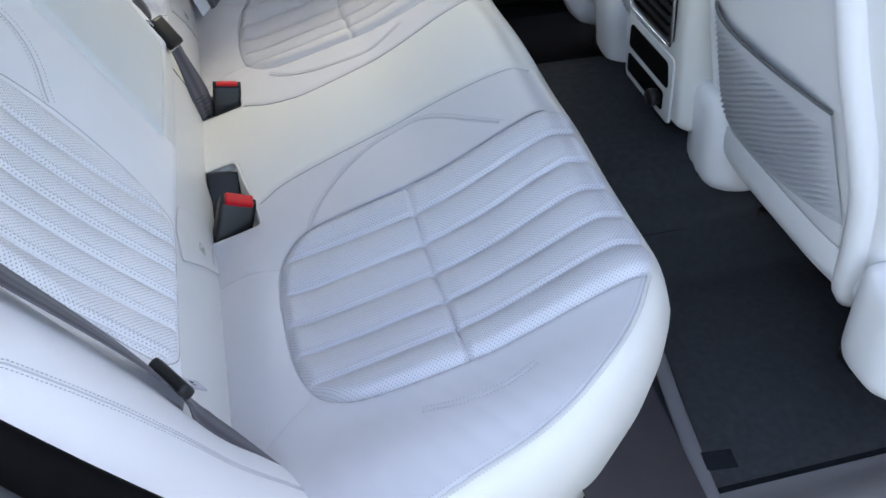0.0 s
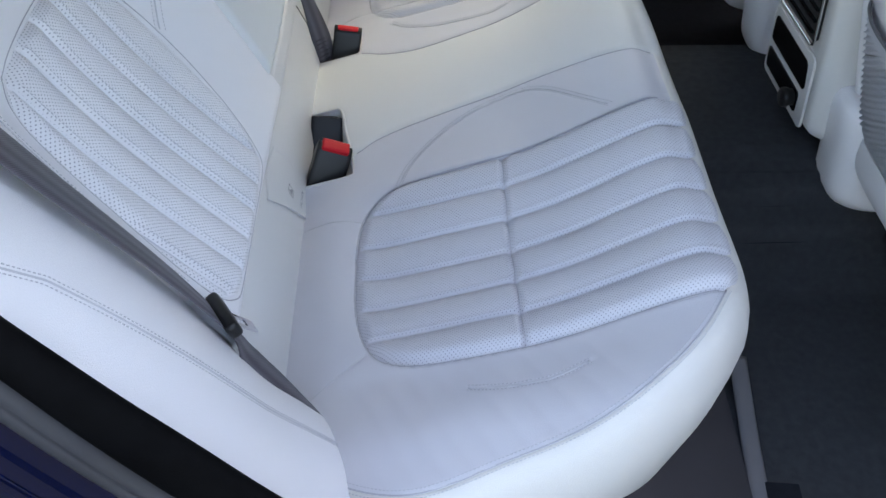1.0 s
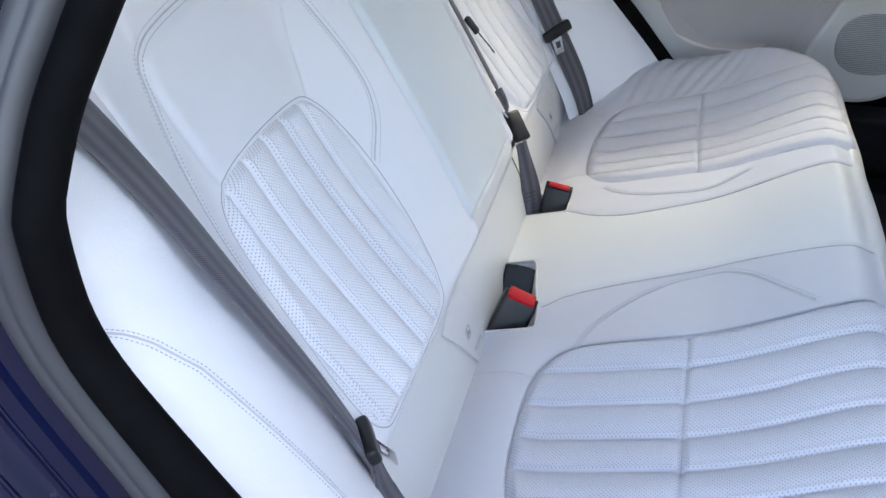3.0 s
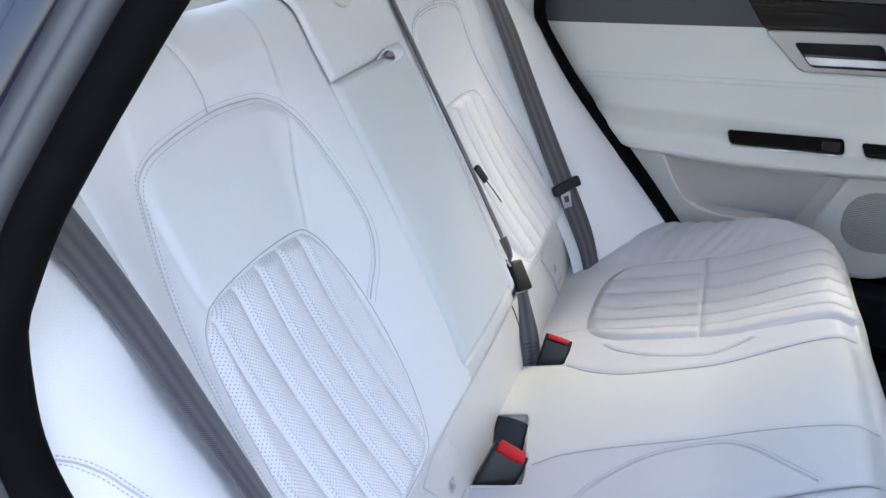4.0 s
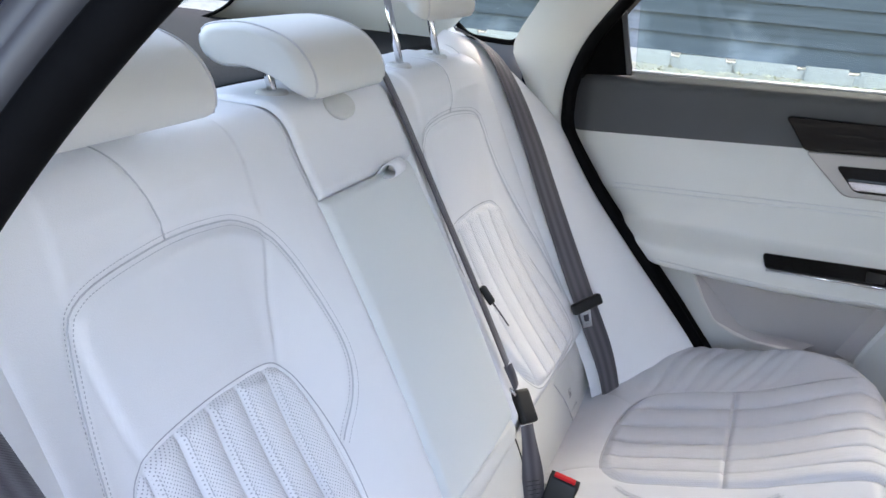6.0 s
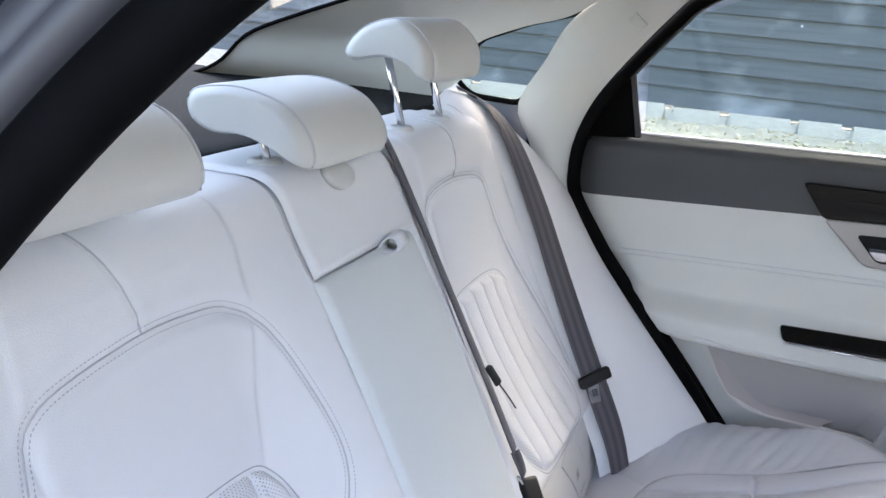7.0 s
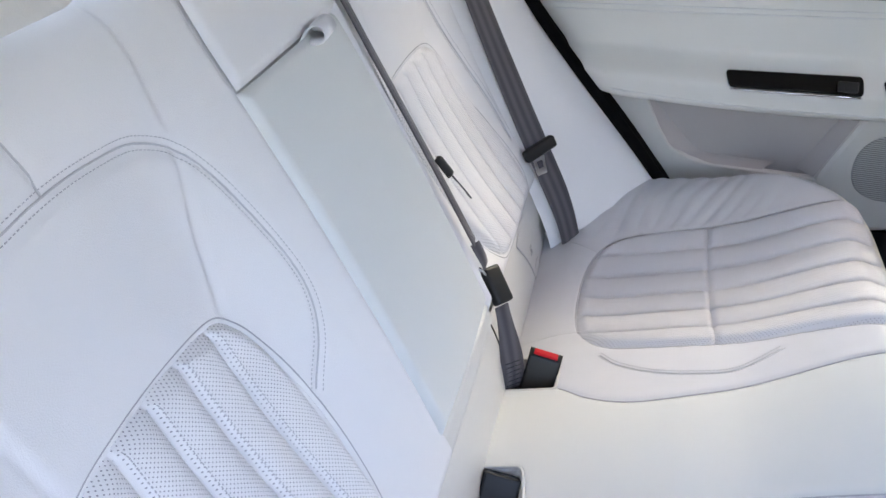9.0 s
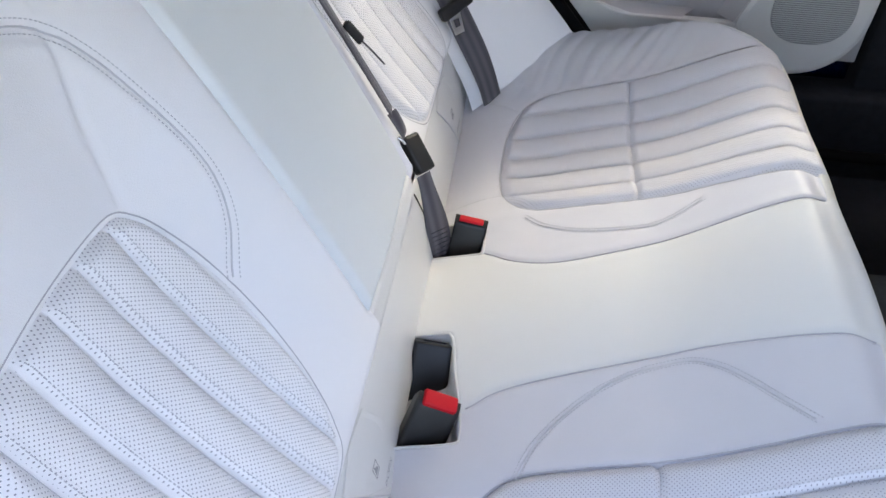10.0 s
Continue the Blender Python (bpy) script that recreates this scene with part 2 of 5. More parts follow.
M_BELT = webbing_material()
M_GRILLE = grille_material()
M_VENEER = wood_material("dark_veneer", (0.002, 0.0016, 0.0016), (0.009, 0.006, 0.005), (5, 30, 45), 0.20)
M_BOARD = board_material()
M_STONE = simple("pale_stone", (0.52, 0.49, 0.43), 0.9, 0, 0.2, 0.25, 9, 0.8, 40, 0.02)
M_LITTER = simple("dry_litter", (0.58, 0.53, 0.42), 0.95, 0, 0.1, 0.25, 14, 0.9, 30, 0.03)
M_GROUND = simple("ground_asphalt", (0.06, 0.06, 0.06), 0.95, 0, 0.2, 0.3, 3, 0.6, 90, 0.01)
M_LEAF = simple("dry_leaf", (0.72, 0.63, 0.45), 0.8, 0, 0.2, 0.3, 3)
M_GLASS = glass_material("window_glass", (0.86, 0.92, 0.90))


# ---- mesh tools ----
def spline(points, count, closed=False):
    """Catmull-Rom through a few design points, evenly spaced along its length."""
    p = [Vector(q) for q in points]
    n = len(p)
    fine = []
    spans = n if closed else n - 1
    for i in range(spans):
        a, b = p[i], p[(i + 1) % n]
        z = p[(i - 1) % n] if closed or i else a * 2 - b
        c = p[(i + 2) % n] if closed or i + 2 < n else b * 2 - a
        for k in range(24):
            t = k / 24
            fine.append(0.5 * (2 * a + (b - z) * t + (2 * z - 5 * a + 4 * b - c) * t * t + (3 * a - z - 3 * b + c) * t**3))
    fine.append(p[0].copy() if closed else p[-1].copy())
    run = [0.0]
    for a, b in zip(fine, fine[1:]):
        run.append(run[-1] + (b - a).length)
    out, k = [], 0
    total = count if closed else count - 1
    for i in range(count):
        d = run[-1] * i / total
        while k < len(run) - 2 and run[k + 1] < d:
            k += 1
        f = (d - run[k]) / max(1e-9, run[k + 1] - run[k])
        out.append(fine[k].lerp(fine[k + 1], min(1, max(0, f))))
    return out


def smooth(a, b, x):
    t = min(1.0, max(0.0, (x - a) / (b - a)))
    return t * t * (3 - 2 * t)


def mesh_object(name, verts, faces, material, parent=None, label="", soft=True, uvs=None):
    me = bpy.data.meshes.new(name)
    me.from_pydata([tuple(v) for v in verts], [], faces)
    if uvs:
        layer = me.uv_layers.new(name="UVMap")
        idx = np.empty(len(me.loops), dtype=np.int32)
        me.loops.foreach_get("vertex_index", idx)
        layer.data.foreach_set("uv", np.array(uvs, dtype=np.float32)[idx].ravel())
    if soft:
        me.polygons.foreach_set("use_smooth", [True] * len(me.polygons))
    me.materials.append(material)
    ob = new(name, me)
    if parent:
        ob.parent = parent
    if label:
        ob["label"] = label
    return ob


def part(name, bm, material, parent, label="", soft=False):
    me = bpy.data.meshes.new(name)
    bmesh.ops.recalc_face_normals(bm, faces=bm.faces[:])
    bm.to_mesh(me)
    bm.free()
    if soft:
        me.polygons.foreach_set("use_smooth", [True] * len(me.polygons))
    me.materials.append(material)
    ob = new(name, me)
    if parent:
        ob.parent = parent
    if label:
        ob["label"] = label
    return ob


def thing(name, label, category, kind="", group=""):
    return tagged(new(name), label, category, group, kind)


def grid_faces(rows, cols, wrap=False):
    out = []
    for i in range(rows - 1):
        for j in range(cols if wrap else cols - 1):
            k = (j + 1) % cols
            out.append((i * cols + j, i * cols + k, (i + 1) * cols + k, (i + 1) * cols + j))
    return out


def sheet(name, rows, cols, fn, material, parent, label="", uv=None, flip=False):
    """A dense curved panel; fn(a, b) with a, b from 0 to 1."""
    verts = [fn(i / (rows - 1), j / (cols - 1)) for i in range(rows) for j in range(cols)]
    faces = grid_faces(rows, cols)
    if flip:
        faces = [f[::-1] for f in faces]
    uvs = [uv(i / (rows - 1), j / (cols - 1)) for i in range(rows) for j in range(cols)] if uv else None
    return mesh_object(name, verts, faces, material, parent, label, True, uvs)


def loft(name, sections, material, parent, label="", wrap=True, caps=True, soft=True):
    cols = len(sections[0])
    verts = [v for s in sections for v in s]
    faces = grid_faces(len(sections), cols, wrap)
    if caps and wrap:
        faces.append(tuple(range(cols))[::-1])
        faces.append(tuple((len(sections) - 1) * cols + j for j in range(cols)))
    bm = bmesh.new()
    bv = [bm.verts.new(v) for v in verts]
    for f in faces:
        bm.faces.new([bv[i] for i in f])
    return part(name, bm, material, parent, label, soft)


def tube(name, path, radius, material, parent, label="", sides=10, flat=1.0, closed=False):
    """A round or flattened bar along a path."""
    secs = []
    n = len(path)
    up = Vector((0, 0, 1))
    for i, p in enumerate(path):
        a = path[(i - 1) % n] if closed or i else p
        b = path[(i + 1) % n] if closed or i + 1 < n else p
        d = (Vector(b) - Vector(a)).normalized()
        side = d.cross(up if abs(d.z) < 0.95 else Vector((1, 0, 0))).normalized()
        nor = side.cross(d)
        secs.append([Vector(p) + side * (radius * math.cos(t)) + nor * (radius * flat * math.sin(t)) for t in [2 * math.pi * k / sides for k in range(sides)]])
    if closed:
        secs.append(secs[0])
    return loft(name, secs, material, parent, label, caps=not closed)


def block(name, size, m, material, parent, label="", bevel=0.004, segments=3, taper=None):
    """A box with rounded edges; taper scales its upper end in x and y."""
    bm = bmesh.new()
    bmesh.ops.create_cube(bm, size=1, matrix=Matrix.Diagonal((*size, 1)))
    if taper:
        for v in bm.verts:
            if v.co.z > 0:
                v.co.x *= taper[0]
                v.co.y *= taper[1]
    bmesh.ops.bevel(bm, geom=bm.edges[:], offset=bevel, segments=segments, profile=0.6, affect="EDGES", clamp_overlap=True)
    bmesh.ops.transform(bm, matrix=m, verts=bm.verts[:])
    return part(name, bm, material, parent, label, True)


def plate(name, outline, depth, place, material, parent, label="", bevel=0.002):
    """An outline (list of 2D points) with depth along its normal, edges rounded; place maps (u, v, w) to the world."""
    bm = bmesh.new()
    lo = [bm.verts.new((p[0], p[1], 0)) for p in outline]
    f = bm.faces.new(lo)
    ext = bmesh.ops.extrude_face_region(bm, geom=[f])
    top = [g for g in ext["geom"] if isinstance(g, bmesh.types.BMVert)]
    for v in top:
        v.co.z = depth
    bmesh.ops.recalc_face_normals(bm, faces=bm.faces[:])
    if bevel:
        tops = set(top)
        edges = [e for e in bm.edges if e.verts[0] in tops and e.verts[1] in tops]
        bmesh.ops.bevel(bm, geom=edges, offset=bevel, segments=2, profile=0.5, affect="EDGES", clamp_overlap=True)
    for v in bm.verts:
        v.co = Vector(place(*v.co))
    return part(name, bm, material, parent, label, False)


def rounded(points, radius, steps=5):
    """A 2D polygon with rounded corners."""
    out = []
    n = len(points)
    for i in range(n):
        p, a, b = Vector(points[i]), Vector(points[i - 1]), Vector(points[(i + 1) % n])
        r = min(radius, (a - p).length * 0.45, (b - p).length * 0.45)
        s, e = p + (a - p).normalized() * r, p + (b - p).normalized() * r
        for k in range(steps + 1):
            t = k / steps
            out.append(tuple(s * (1 - t) ** 2 + p * 2 * t * (1 - t) + e * t * t))
    return out


def stitches(name, path, normals, parent, length=0.0026, gap=0.0044, size=0.00045, lift=0.0001):
    """A row of single thread stitches along a path."""
    verts, faces = [], []
    run = 0.0
    nxt = 0.0
    for i in range(len(path) - 1):
        a, b = Vector(path[i]), Vector(path[i + 1])
        d = b - a
        seg = d.length
        if seg < 1e-6:
            continue
        d.normalize()
        nr = Vector(normals[i]).normalized()
        s = d.cross(nr).normalized()
        while nxt < run + seg:
            c = a + d * (nxt - run) + nr * lift
            k = len(verts)
            for e in (-1, 1):
                for u, w in ((-1, -0.6), (1, -0.6), (0.55, 0.8), (-0.55, 0.8)):
                    verts.append(c + d * (e * length / 2 * (1 if w < 0 else 0.8)) + s * (u * size) + nr * (w * size))
            faces += [(k, k + 1, k + 5, k + 4), (k + 1, k + 2, k + 6, k + 5), (k + 2, k + 3, k + 7, k + 6), (k + 3, k, k + 4, k + 7), (k + 3, k + 2, k + 1, k), (k + 4, k + 5, k + 6, k + 7)]
            nxt += gap
        run += seg
    return mesh_object(name, verts, faces, M_THREAD, parent, "", False)


# ---- seat shapes (x: to the car's front, y: across, z: up) ----
def cushion_z(x, y):
    a = abs(y)
    z = 0.295 + (x - 0.1) * 0.29
    z += 0.030 * smooth(0.29, 0.49, x) - 0.016 * smooth(0.47, 0.52, x) ** 2
    z += 0.024 * smooth(0.56, 0.68, a) * smooth(0.62, 0.36, x)
    z += 0.008 * (1 - smooth(0.0, 0.18, a))
    z -= 0.018 * smooth(0.07, -0.02, x) * smooth(0.17, 0.24, a)
    if 0.223 < a < 0.561:
        z -= 0.022 * math.sin(math.pi * (a - 0.223) / 0.338) ** 1.25 * smooth(0.02, 0.14, x) * (1 - 0.5 * smooth(0.36, 0.52, x))
    edge = 0.050 + 0.160 * (-0.02 - y) if y < 0 else 0.074
    z -= 0.045 * smooth(edge, edge - 0.008, x) * (smooth(-0.188, -0.181, y) * smooth(-0.015, -0.022, y) + smooth(0.143, 0.150, y) * smooth(0.222, 0.212, y))
    return z


def lay(x, y, lift=0.0):
    return (x, y, cushion_z(x, y) + lift)


SEAMS = {
    -1: spline([(-0.01, 0.168), (0.075, 0.138), (0.11, 0.117), (0.16, 0.103), (0.25, 0.088), (0.34, 0.077), (0.42, 0.084), (0.517, 0.098)], 180),
    1: spline([(-0.01, 0.178), (0.077, 0.146), (0.112, 0.125), (0.148, 0.112), (0.19, 0.108), (0.263, 0.118), (0.37, 0.135), (0.436, 0.146), (0.517, 0.156)], 180),
}
OUTER = spline([(0.0, 0.612), (0.062, 0.695), (0.154, 0.735), (0.259, 0.716), (0.355, 0.690), (0.420, 0.652), (0.464, 0.610), (0.500, 0.560)], 180)
REARS = {g: spline([tuple(SEAMS[g][0]), (-0.005, 0.40), (0.0, 0.612)], 180) for g in (-1, 1)}
FRONTS = {g: spline([tuple(SEAMS[g][179]), (0.520, 0.32), (0.516, 0.50), (0.500, 0.560)], 180) for g in (-1, 1)}


def coons(i, j, sign, n=179):
    a, b = i / n, j / n
    rear, front, seam = REARS[sign], FRONTS[sign], SEAMS[sign]
    p = rear[j] * (1 - a) + front[j] * a + seam[i] * (1 - b) + OUTER[i] * b
    return p - rear[0] * ((1 - a) * (1 - b)) - rear[n] * ((1 - a) * b) - front[0] * (a * (1 - b)) - front[n] * (a * b)


TOP_STITCH = spline([(0.137, 0.254), (0.164, 0.189), (0.225, 0.127), (0.300, 0.096), (0.358, 0.108), (0.438, 0.200)], 120)
FAR_STITCH = spline([(0.131, 0.217), (0.157, 0.193), (0.204, 0.172), (0.265, 0.163), (0.317, 0.166), (0.372, 0.196)], 110)
LOW_STITCH = spline([(0.222, 0.613), (0.262, 0.623), (0.310, 0.624), (0.352, 0.613)], 60)
REAR_SEAM_IN = spline([(0.005, 0.27), (0.05, 0.275), (0.11, 0.292)], 30)
REAR_SEAM_OUT = spline([(0.03, 0.585), (0.075, 0.55), (0.105, 0.525)], 30)


def groove(p, lines, depth, width, pucker=0.0):
    """How far seams pull the surface in at the 2D point p, with small puckers beside the stitches."""
    out = ripple = 0.0
    for arr in lines:
        gap = np.hypot(arr[:, 0] - p[0], arr[:, 1] - p[1])
        k = int(np.argmin(gap))
        d = float(gap[k])
        if d < 3 * width:
            out = max(out, depth * math.exp(-((d / width) ** 2)))
        if pucker and d < 0.04:
            along = k * float(np.hypot(*(arr[1] - arr[0])))
            ripple += pucker * math.exp(-((d / 0.016) ** 2)) * noise.noise(Vector((along * 50, d * 25, len(arr) * 0.37)))
    return out + ripple


def as_array(path):
    return np.array([(p[0], p[1]) for p in path])


INSERT_REAR = spline([(0.2898, 0.224), (0.22, 0.227), (0.155, 0.232), (0.125, 0.243), (0.104, 0.265), (0.092, 0.290), (0.086, 0.33), (0.085, 0.40), (0.088, 0.45), (0.095, 0.490), (0.107, 0.521), (0.125, 0.544), (0.158, 0.559), (0.21, 0.5645), (0.2898, 0.566)], 400)
INSERT_REAR_XY = np.array([(p.x, p.y) for p in INSERT_REAR])


def border_distance(x, y, chain):
    return float(np.sqrt(np.min((chain[:, 0] - x) ** 2 + (chain[:, 1] - y) ** 2)))


def insert_rear_x(y):
    """Where the insert begins behind the cross seam at y."""
    return float(np.interp(y, INSERT_REAR_XY[:, 1], INSERT_REAR_XY[:, 0]))


def under_insert(p):
    if p.x < 0.08 or not 0.20 < p.y < 0.58:
        return 0.0
    if p.x > 0.29:
        lo, hi = insert_limits(p.x)
        d = min(p.y - lo, hi - p.y)
    else:
        d = border_distance(p.x, p.y, INSERT_REAR_XY)
        if p.x < insert_rear_x(p.y) or not 0.224 < p.y < 0.566:
            d = -d
    return smooth(-0.002, 0.007, d)


CUSHION_SEAMS = {-1: [as_array(p) for p in (TOP_STITCH, LOW_STITCH, REAR_SEAM_IN, REAR_SEAM_OUT)], 1: [as_array(p) for p in (FAR_STITCH, REAR_SEAM_IN, REAR_SEAM_OUT)]}


def wrinkle_at(p, sign):
    q = Vector((p.x * 9, p.y * 9, 3.1 * sign))
    rise = 0.0014 * noise.noise(q) + 0.0007 * noise.noise(q * 3)
    crush = smooth(0.54, 0.60, p.y) * smooth(0.50, 0.26, p.x) * smooth(0.06, 0.14, p.x)
    return rise + (0.0048 if sign > 0 else 0.0008) * crush * abs(math.sin(105 * (p.x * 0.9 - 0.45 * p.y) + 2.5 * noise.noise(q * 0.7)))


def facing(sign, parent):
    n = 180
    verts = []
    for i in range(n):
        for j in range(n):
            p = coons(i, j, sign)
            edge = min(j, n - 1 - j, i * 1.5 + 2, n) / (n - 1)
            dip = (0.0030 if j < n // 2 else 0.0014) * math.exp(-((edge / 0.006) ** 2)) + 0.012 * under_insert(p) + groove(p, CUSHION_SEAMS[sign], 0.0013, 0.0035, 0.0004)
            verts.append(lay(p.x, sign * p.y, wrinkle_at(p, sign) * smooth(0, 10, j) - dip))
    faces = grid_faces(n, n)
    if sign > 0:
        faces = [f[::-1] for f in faces]
    ob = mesh_object("seat_facing", verts, faces[::1], M_FACING, parent, "smooth pale leather facing, shade toned into its colour")
    up = Vector((-0.28, 0, 1))
    for path, off in ([(TOP_STITCH, (0.0040, -0.0040)), (LOW_STITCH, (0.0040, -0.0040))] if sign < 0 else [(FAR_STITCH, (0.0040, -0.0040))]) + [(OUTER[14:], (-0.0045,))]:
        for o in off:
            row = []
            for k, p in enumerate(path):
                a, b = path[max(0, k - 1)], path[min(len(path) - 1, k + 1)]
                d = (b - a).normalized()
                x, y = p.x - d.y * o, p.y + d.x * o
                row.append(Vector(lay(x, sign * y, wrinkle_at(Vector((x, y)), sign) + 0.0004)))
            stitches("stitching", row, [up] * len(row), ob)
        if len(off) == 2:
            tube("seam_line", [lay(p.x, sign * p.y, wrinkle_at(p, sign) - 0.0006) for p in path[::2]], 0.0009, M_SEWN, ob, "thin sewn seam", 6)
    tube("seam_line", [lay(p.x, sign * p.y, -0.0014) for p in OUTER[14::2]], 0.0011, M_SEAM_SHADE, ob, "dark line for the shade in the cushion edge seam", 6)
    for path in (REAR_SEAM_IN, REAR_SEAM_OUT):
        tube("seam_line", [lay(p.x, sign * p.y, wrinkle_at(p, sign) - 0.0013) for p in path], 0.0010, M_SEWN, ob, "thin sewn seam", 6)
    return ob


def insert_limits(x):
    """Inner and outer edge of the insert in front of the cross seam."""
    return float(np.interp(x, (0.29, 0.40, 0.52), (0.224, 0.219, 0.208))), float(np.interp(x, (0.29, 0.52), (0.566, 0.563)))


FLUTE_0, FLUTE_P = 0.2245, 0.0566


def flute(v, first, pitch, power=2.4):
    """Height of a sewn flute: round, with a narrow valley and a low stitched ridge beside it."""
    f = ((v - first) / pitch) % 1.0
    d = min(f, 1 - f) * pitch
    return 1 - abs(2 * f - 1) ** power - 0.35 * math.exp(-((d / 0.0026) ** 2)) + 0.14 * math.exp(-(((1 - f) * pitch - 0.0062) / 0.0022) ** 2)


EDGE = sorted([(p.y, p.x) for p in FRONTS[-1]] + [(p.y, p.x) for p in OUTER if p.x > 0.3])


def front_edge(y):
    return float(np.interp(y, [e[0] for e in EDGE], [e[1] for e in EDGE]))


ROLL = [(0.0, 0.0), (0.005, 0.002), (0.009, 0.008), (0.012, 0.017), (0.014, 0.030), (0.015, 0.048)]


def cushion_insert(sign, front, parent, label):
    """One half of the perforated insert, its columns laid along the flutes."""
    rows, cols = (100, 190) if front else (84, 190)

    def across(b):
        return b - 0.035 * math.sin(2 * math.pi * b)

    def plan(a, b):
        if front:
            lo, hi = insert_limits(0.29)
            y = lo + (hi - lo) * across(b)
            x = 0.2902 + (front_edge(y) - 0.002 - 0.2902) * min(1, a / 0.80)
            l2, h2 = insert_limits(x)
            return x, l2 + (h2 - l2) * across(b), min(y - lo, hi - y)
        y = 0.2241 + 0.3418 * across(b)
        x0 = insert_rear_x(y)
        x = x0 + (0.2898 - x0) * a
        return x, y, border_distance(x, y, INSERT_REAR_XY)

    def at(a, b):
        x, y, rim = plan(a, b)
        h = -0.006 + 0.0070 * min(1, max(0, rim / 0.012)) ** 0.6
        v = y
        if front:
            lo, hi = insert_limits(x)
            v = 0.224 + 0.342 * (y - lo) / (hi - lo)
        h += 0.0078 * flute(v, FLUTE_0, FLUTE_P) * smooth(0.0, 0.018, rim)
        h -= 0.0055 * math.exp(-(((x - 0.29) / 0.0042) ** 2))
        h += 0.0012 * noise.noise(Vector((x * 14, y * 14, 7.7 * sign)))
        roll = max(0.0, (a - 0.80) / 0.20) if front else 0.0
        if roll > 0:
            k = roll * (len(ROLL) - 1)
            i = min(len(ROLL) - 2, int(k))
            o, dn = (ROLL[i][m] * (1 - k + i) + ROLL[i + 1][m] * (k - i) for m in (0, 1))
            px, py, pz = lay(x, sign * y)
            return (px + o + (h + 0.002) * roll, py, pz - dn * 1.15 + h * (1 - roll))
        return lay(x, sign * y, h)

    def uv(a, b):
        x, y, _ = plan(a, b)
        return (x + (0.05 * max(0.0, (a - 0.80) / 0.20) if front else 0), y)

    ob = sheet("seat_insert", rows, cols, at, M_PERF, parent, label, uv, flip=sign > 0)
    if not front:
        edge = [lay(p.x, sign * p.y, -0.0022) for p in INSERT_REAR[::3]]
        low = [lay(x, sign * insert_limits(x)[0], -0.0022) for x in np.linspace(0.500, 0.295, 40)]
        high = [lay(x, sign * insert_limits(x)[1], -0.0022) for x in np.linspace(0.295, 0.490, 40)]
        tube("seam_shade_cord", low + edge + high, 0.0015, M_SEAM_SHADE, ob, "thin dark cord standing for the seam's shadow line", 6)
    for k in range(1, 6):
        cord, row = [], []
        for j in range(60):
            a = 0.03 + (0.74 if front else 0.93) * j / 59
            for off, out in ((0.0, cord), (-0.0060, row)):
                lo_b, hi_b = 0.0, 1.0
                want = (FLUTE_P * k + 0.0005 + off) / 0.342
                for _ in range(24):
                    mid = (lo_b + hi_b) / 2
                    lo_b, hi_b = (mid, hi_b) if across(mid) < want else (lo_b, mid)
                if plan(a, lo_b)[2] > 0.008:
                    out.append(Vector(at(a, lo_b)) + Vector((0, 0, 0.0003)))
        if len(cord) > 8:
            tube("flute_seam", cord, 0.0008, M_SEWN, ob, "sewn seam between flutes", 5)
            stitches("stitching", row, [Vector((-0.28, 0, 1))] * len(row), ob)
    return ob


def fascia(sign, parent):
    """The wrapped front and side of a seat cushion."""
    path = OUTER + FRONTS[sign][::-1][1:]
    steps = [(-0.003, 0.004), (0.0, 0.0), (0.005, 0.0005), (0.016, 0.007), (0.023, 0.015), (0.029, 0.027), (0.035, 0.042), (0.038, 0.065), (0.034, 0.10), (0.022, 0.15), (0.010, 0.20), (-0.015, 0.25)]
    verts = []
    for k, p in enumerate(path):
        a, b = path[max(0, k - 2)], path[min(len(path) - 1, k + 2)]
        d = (b - a).normalized()
        out = Vector((d.y, -d.x))
        if out.dot(p - Vector((0.25, 0.35))) < 0:
            out = -out
        z = cushion_z(p.x, p.y) - 0.0012
        fade = smooth(0.0, 0.10, p.x)
        for o, down in steps:
            verts.append((p.x + out.x * o * fade, sign * (p.y + out.y * o * fade), max(0.085, z - down * (1 + 0.2 * fade))))
    faces = grid_faces(len(path), len(steps))
    ob = mesh_object("fascia", verts, faces if sign > 0 else [f[::-1] for f in faces], M_FASCIA, parent, "ivory vinyl cushion fascia")
    row, nors = [], []
    for k, p in enumerate(OUTER[14:]):
        i = (k + 14) * len(steps) + 2
        row.append(Vector(verts[i]) + Vector((0, 0, 0.0004)))
        nors.append(Vector((0.2, -0.2 if sign < 0 else 0.2, 1)))
    stitches("stitching", row, nors, ob)
    return ob


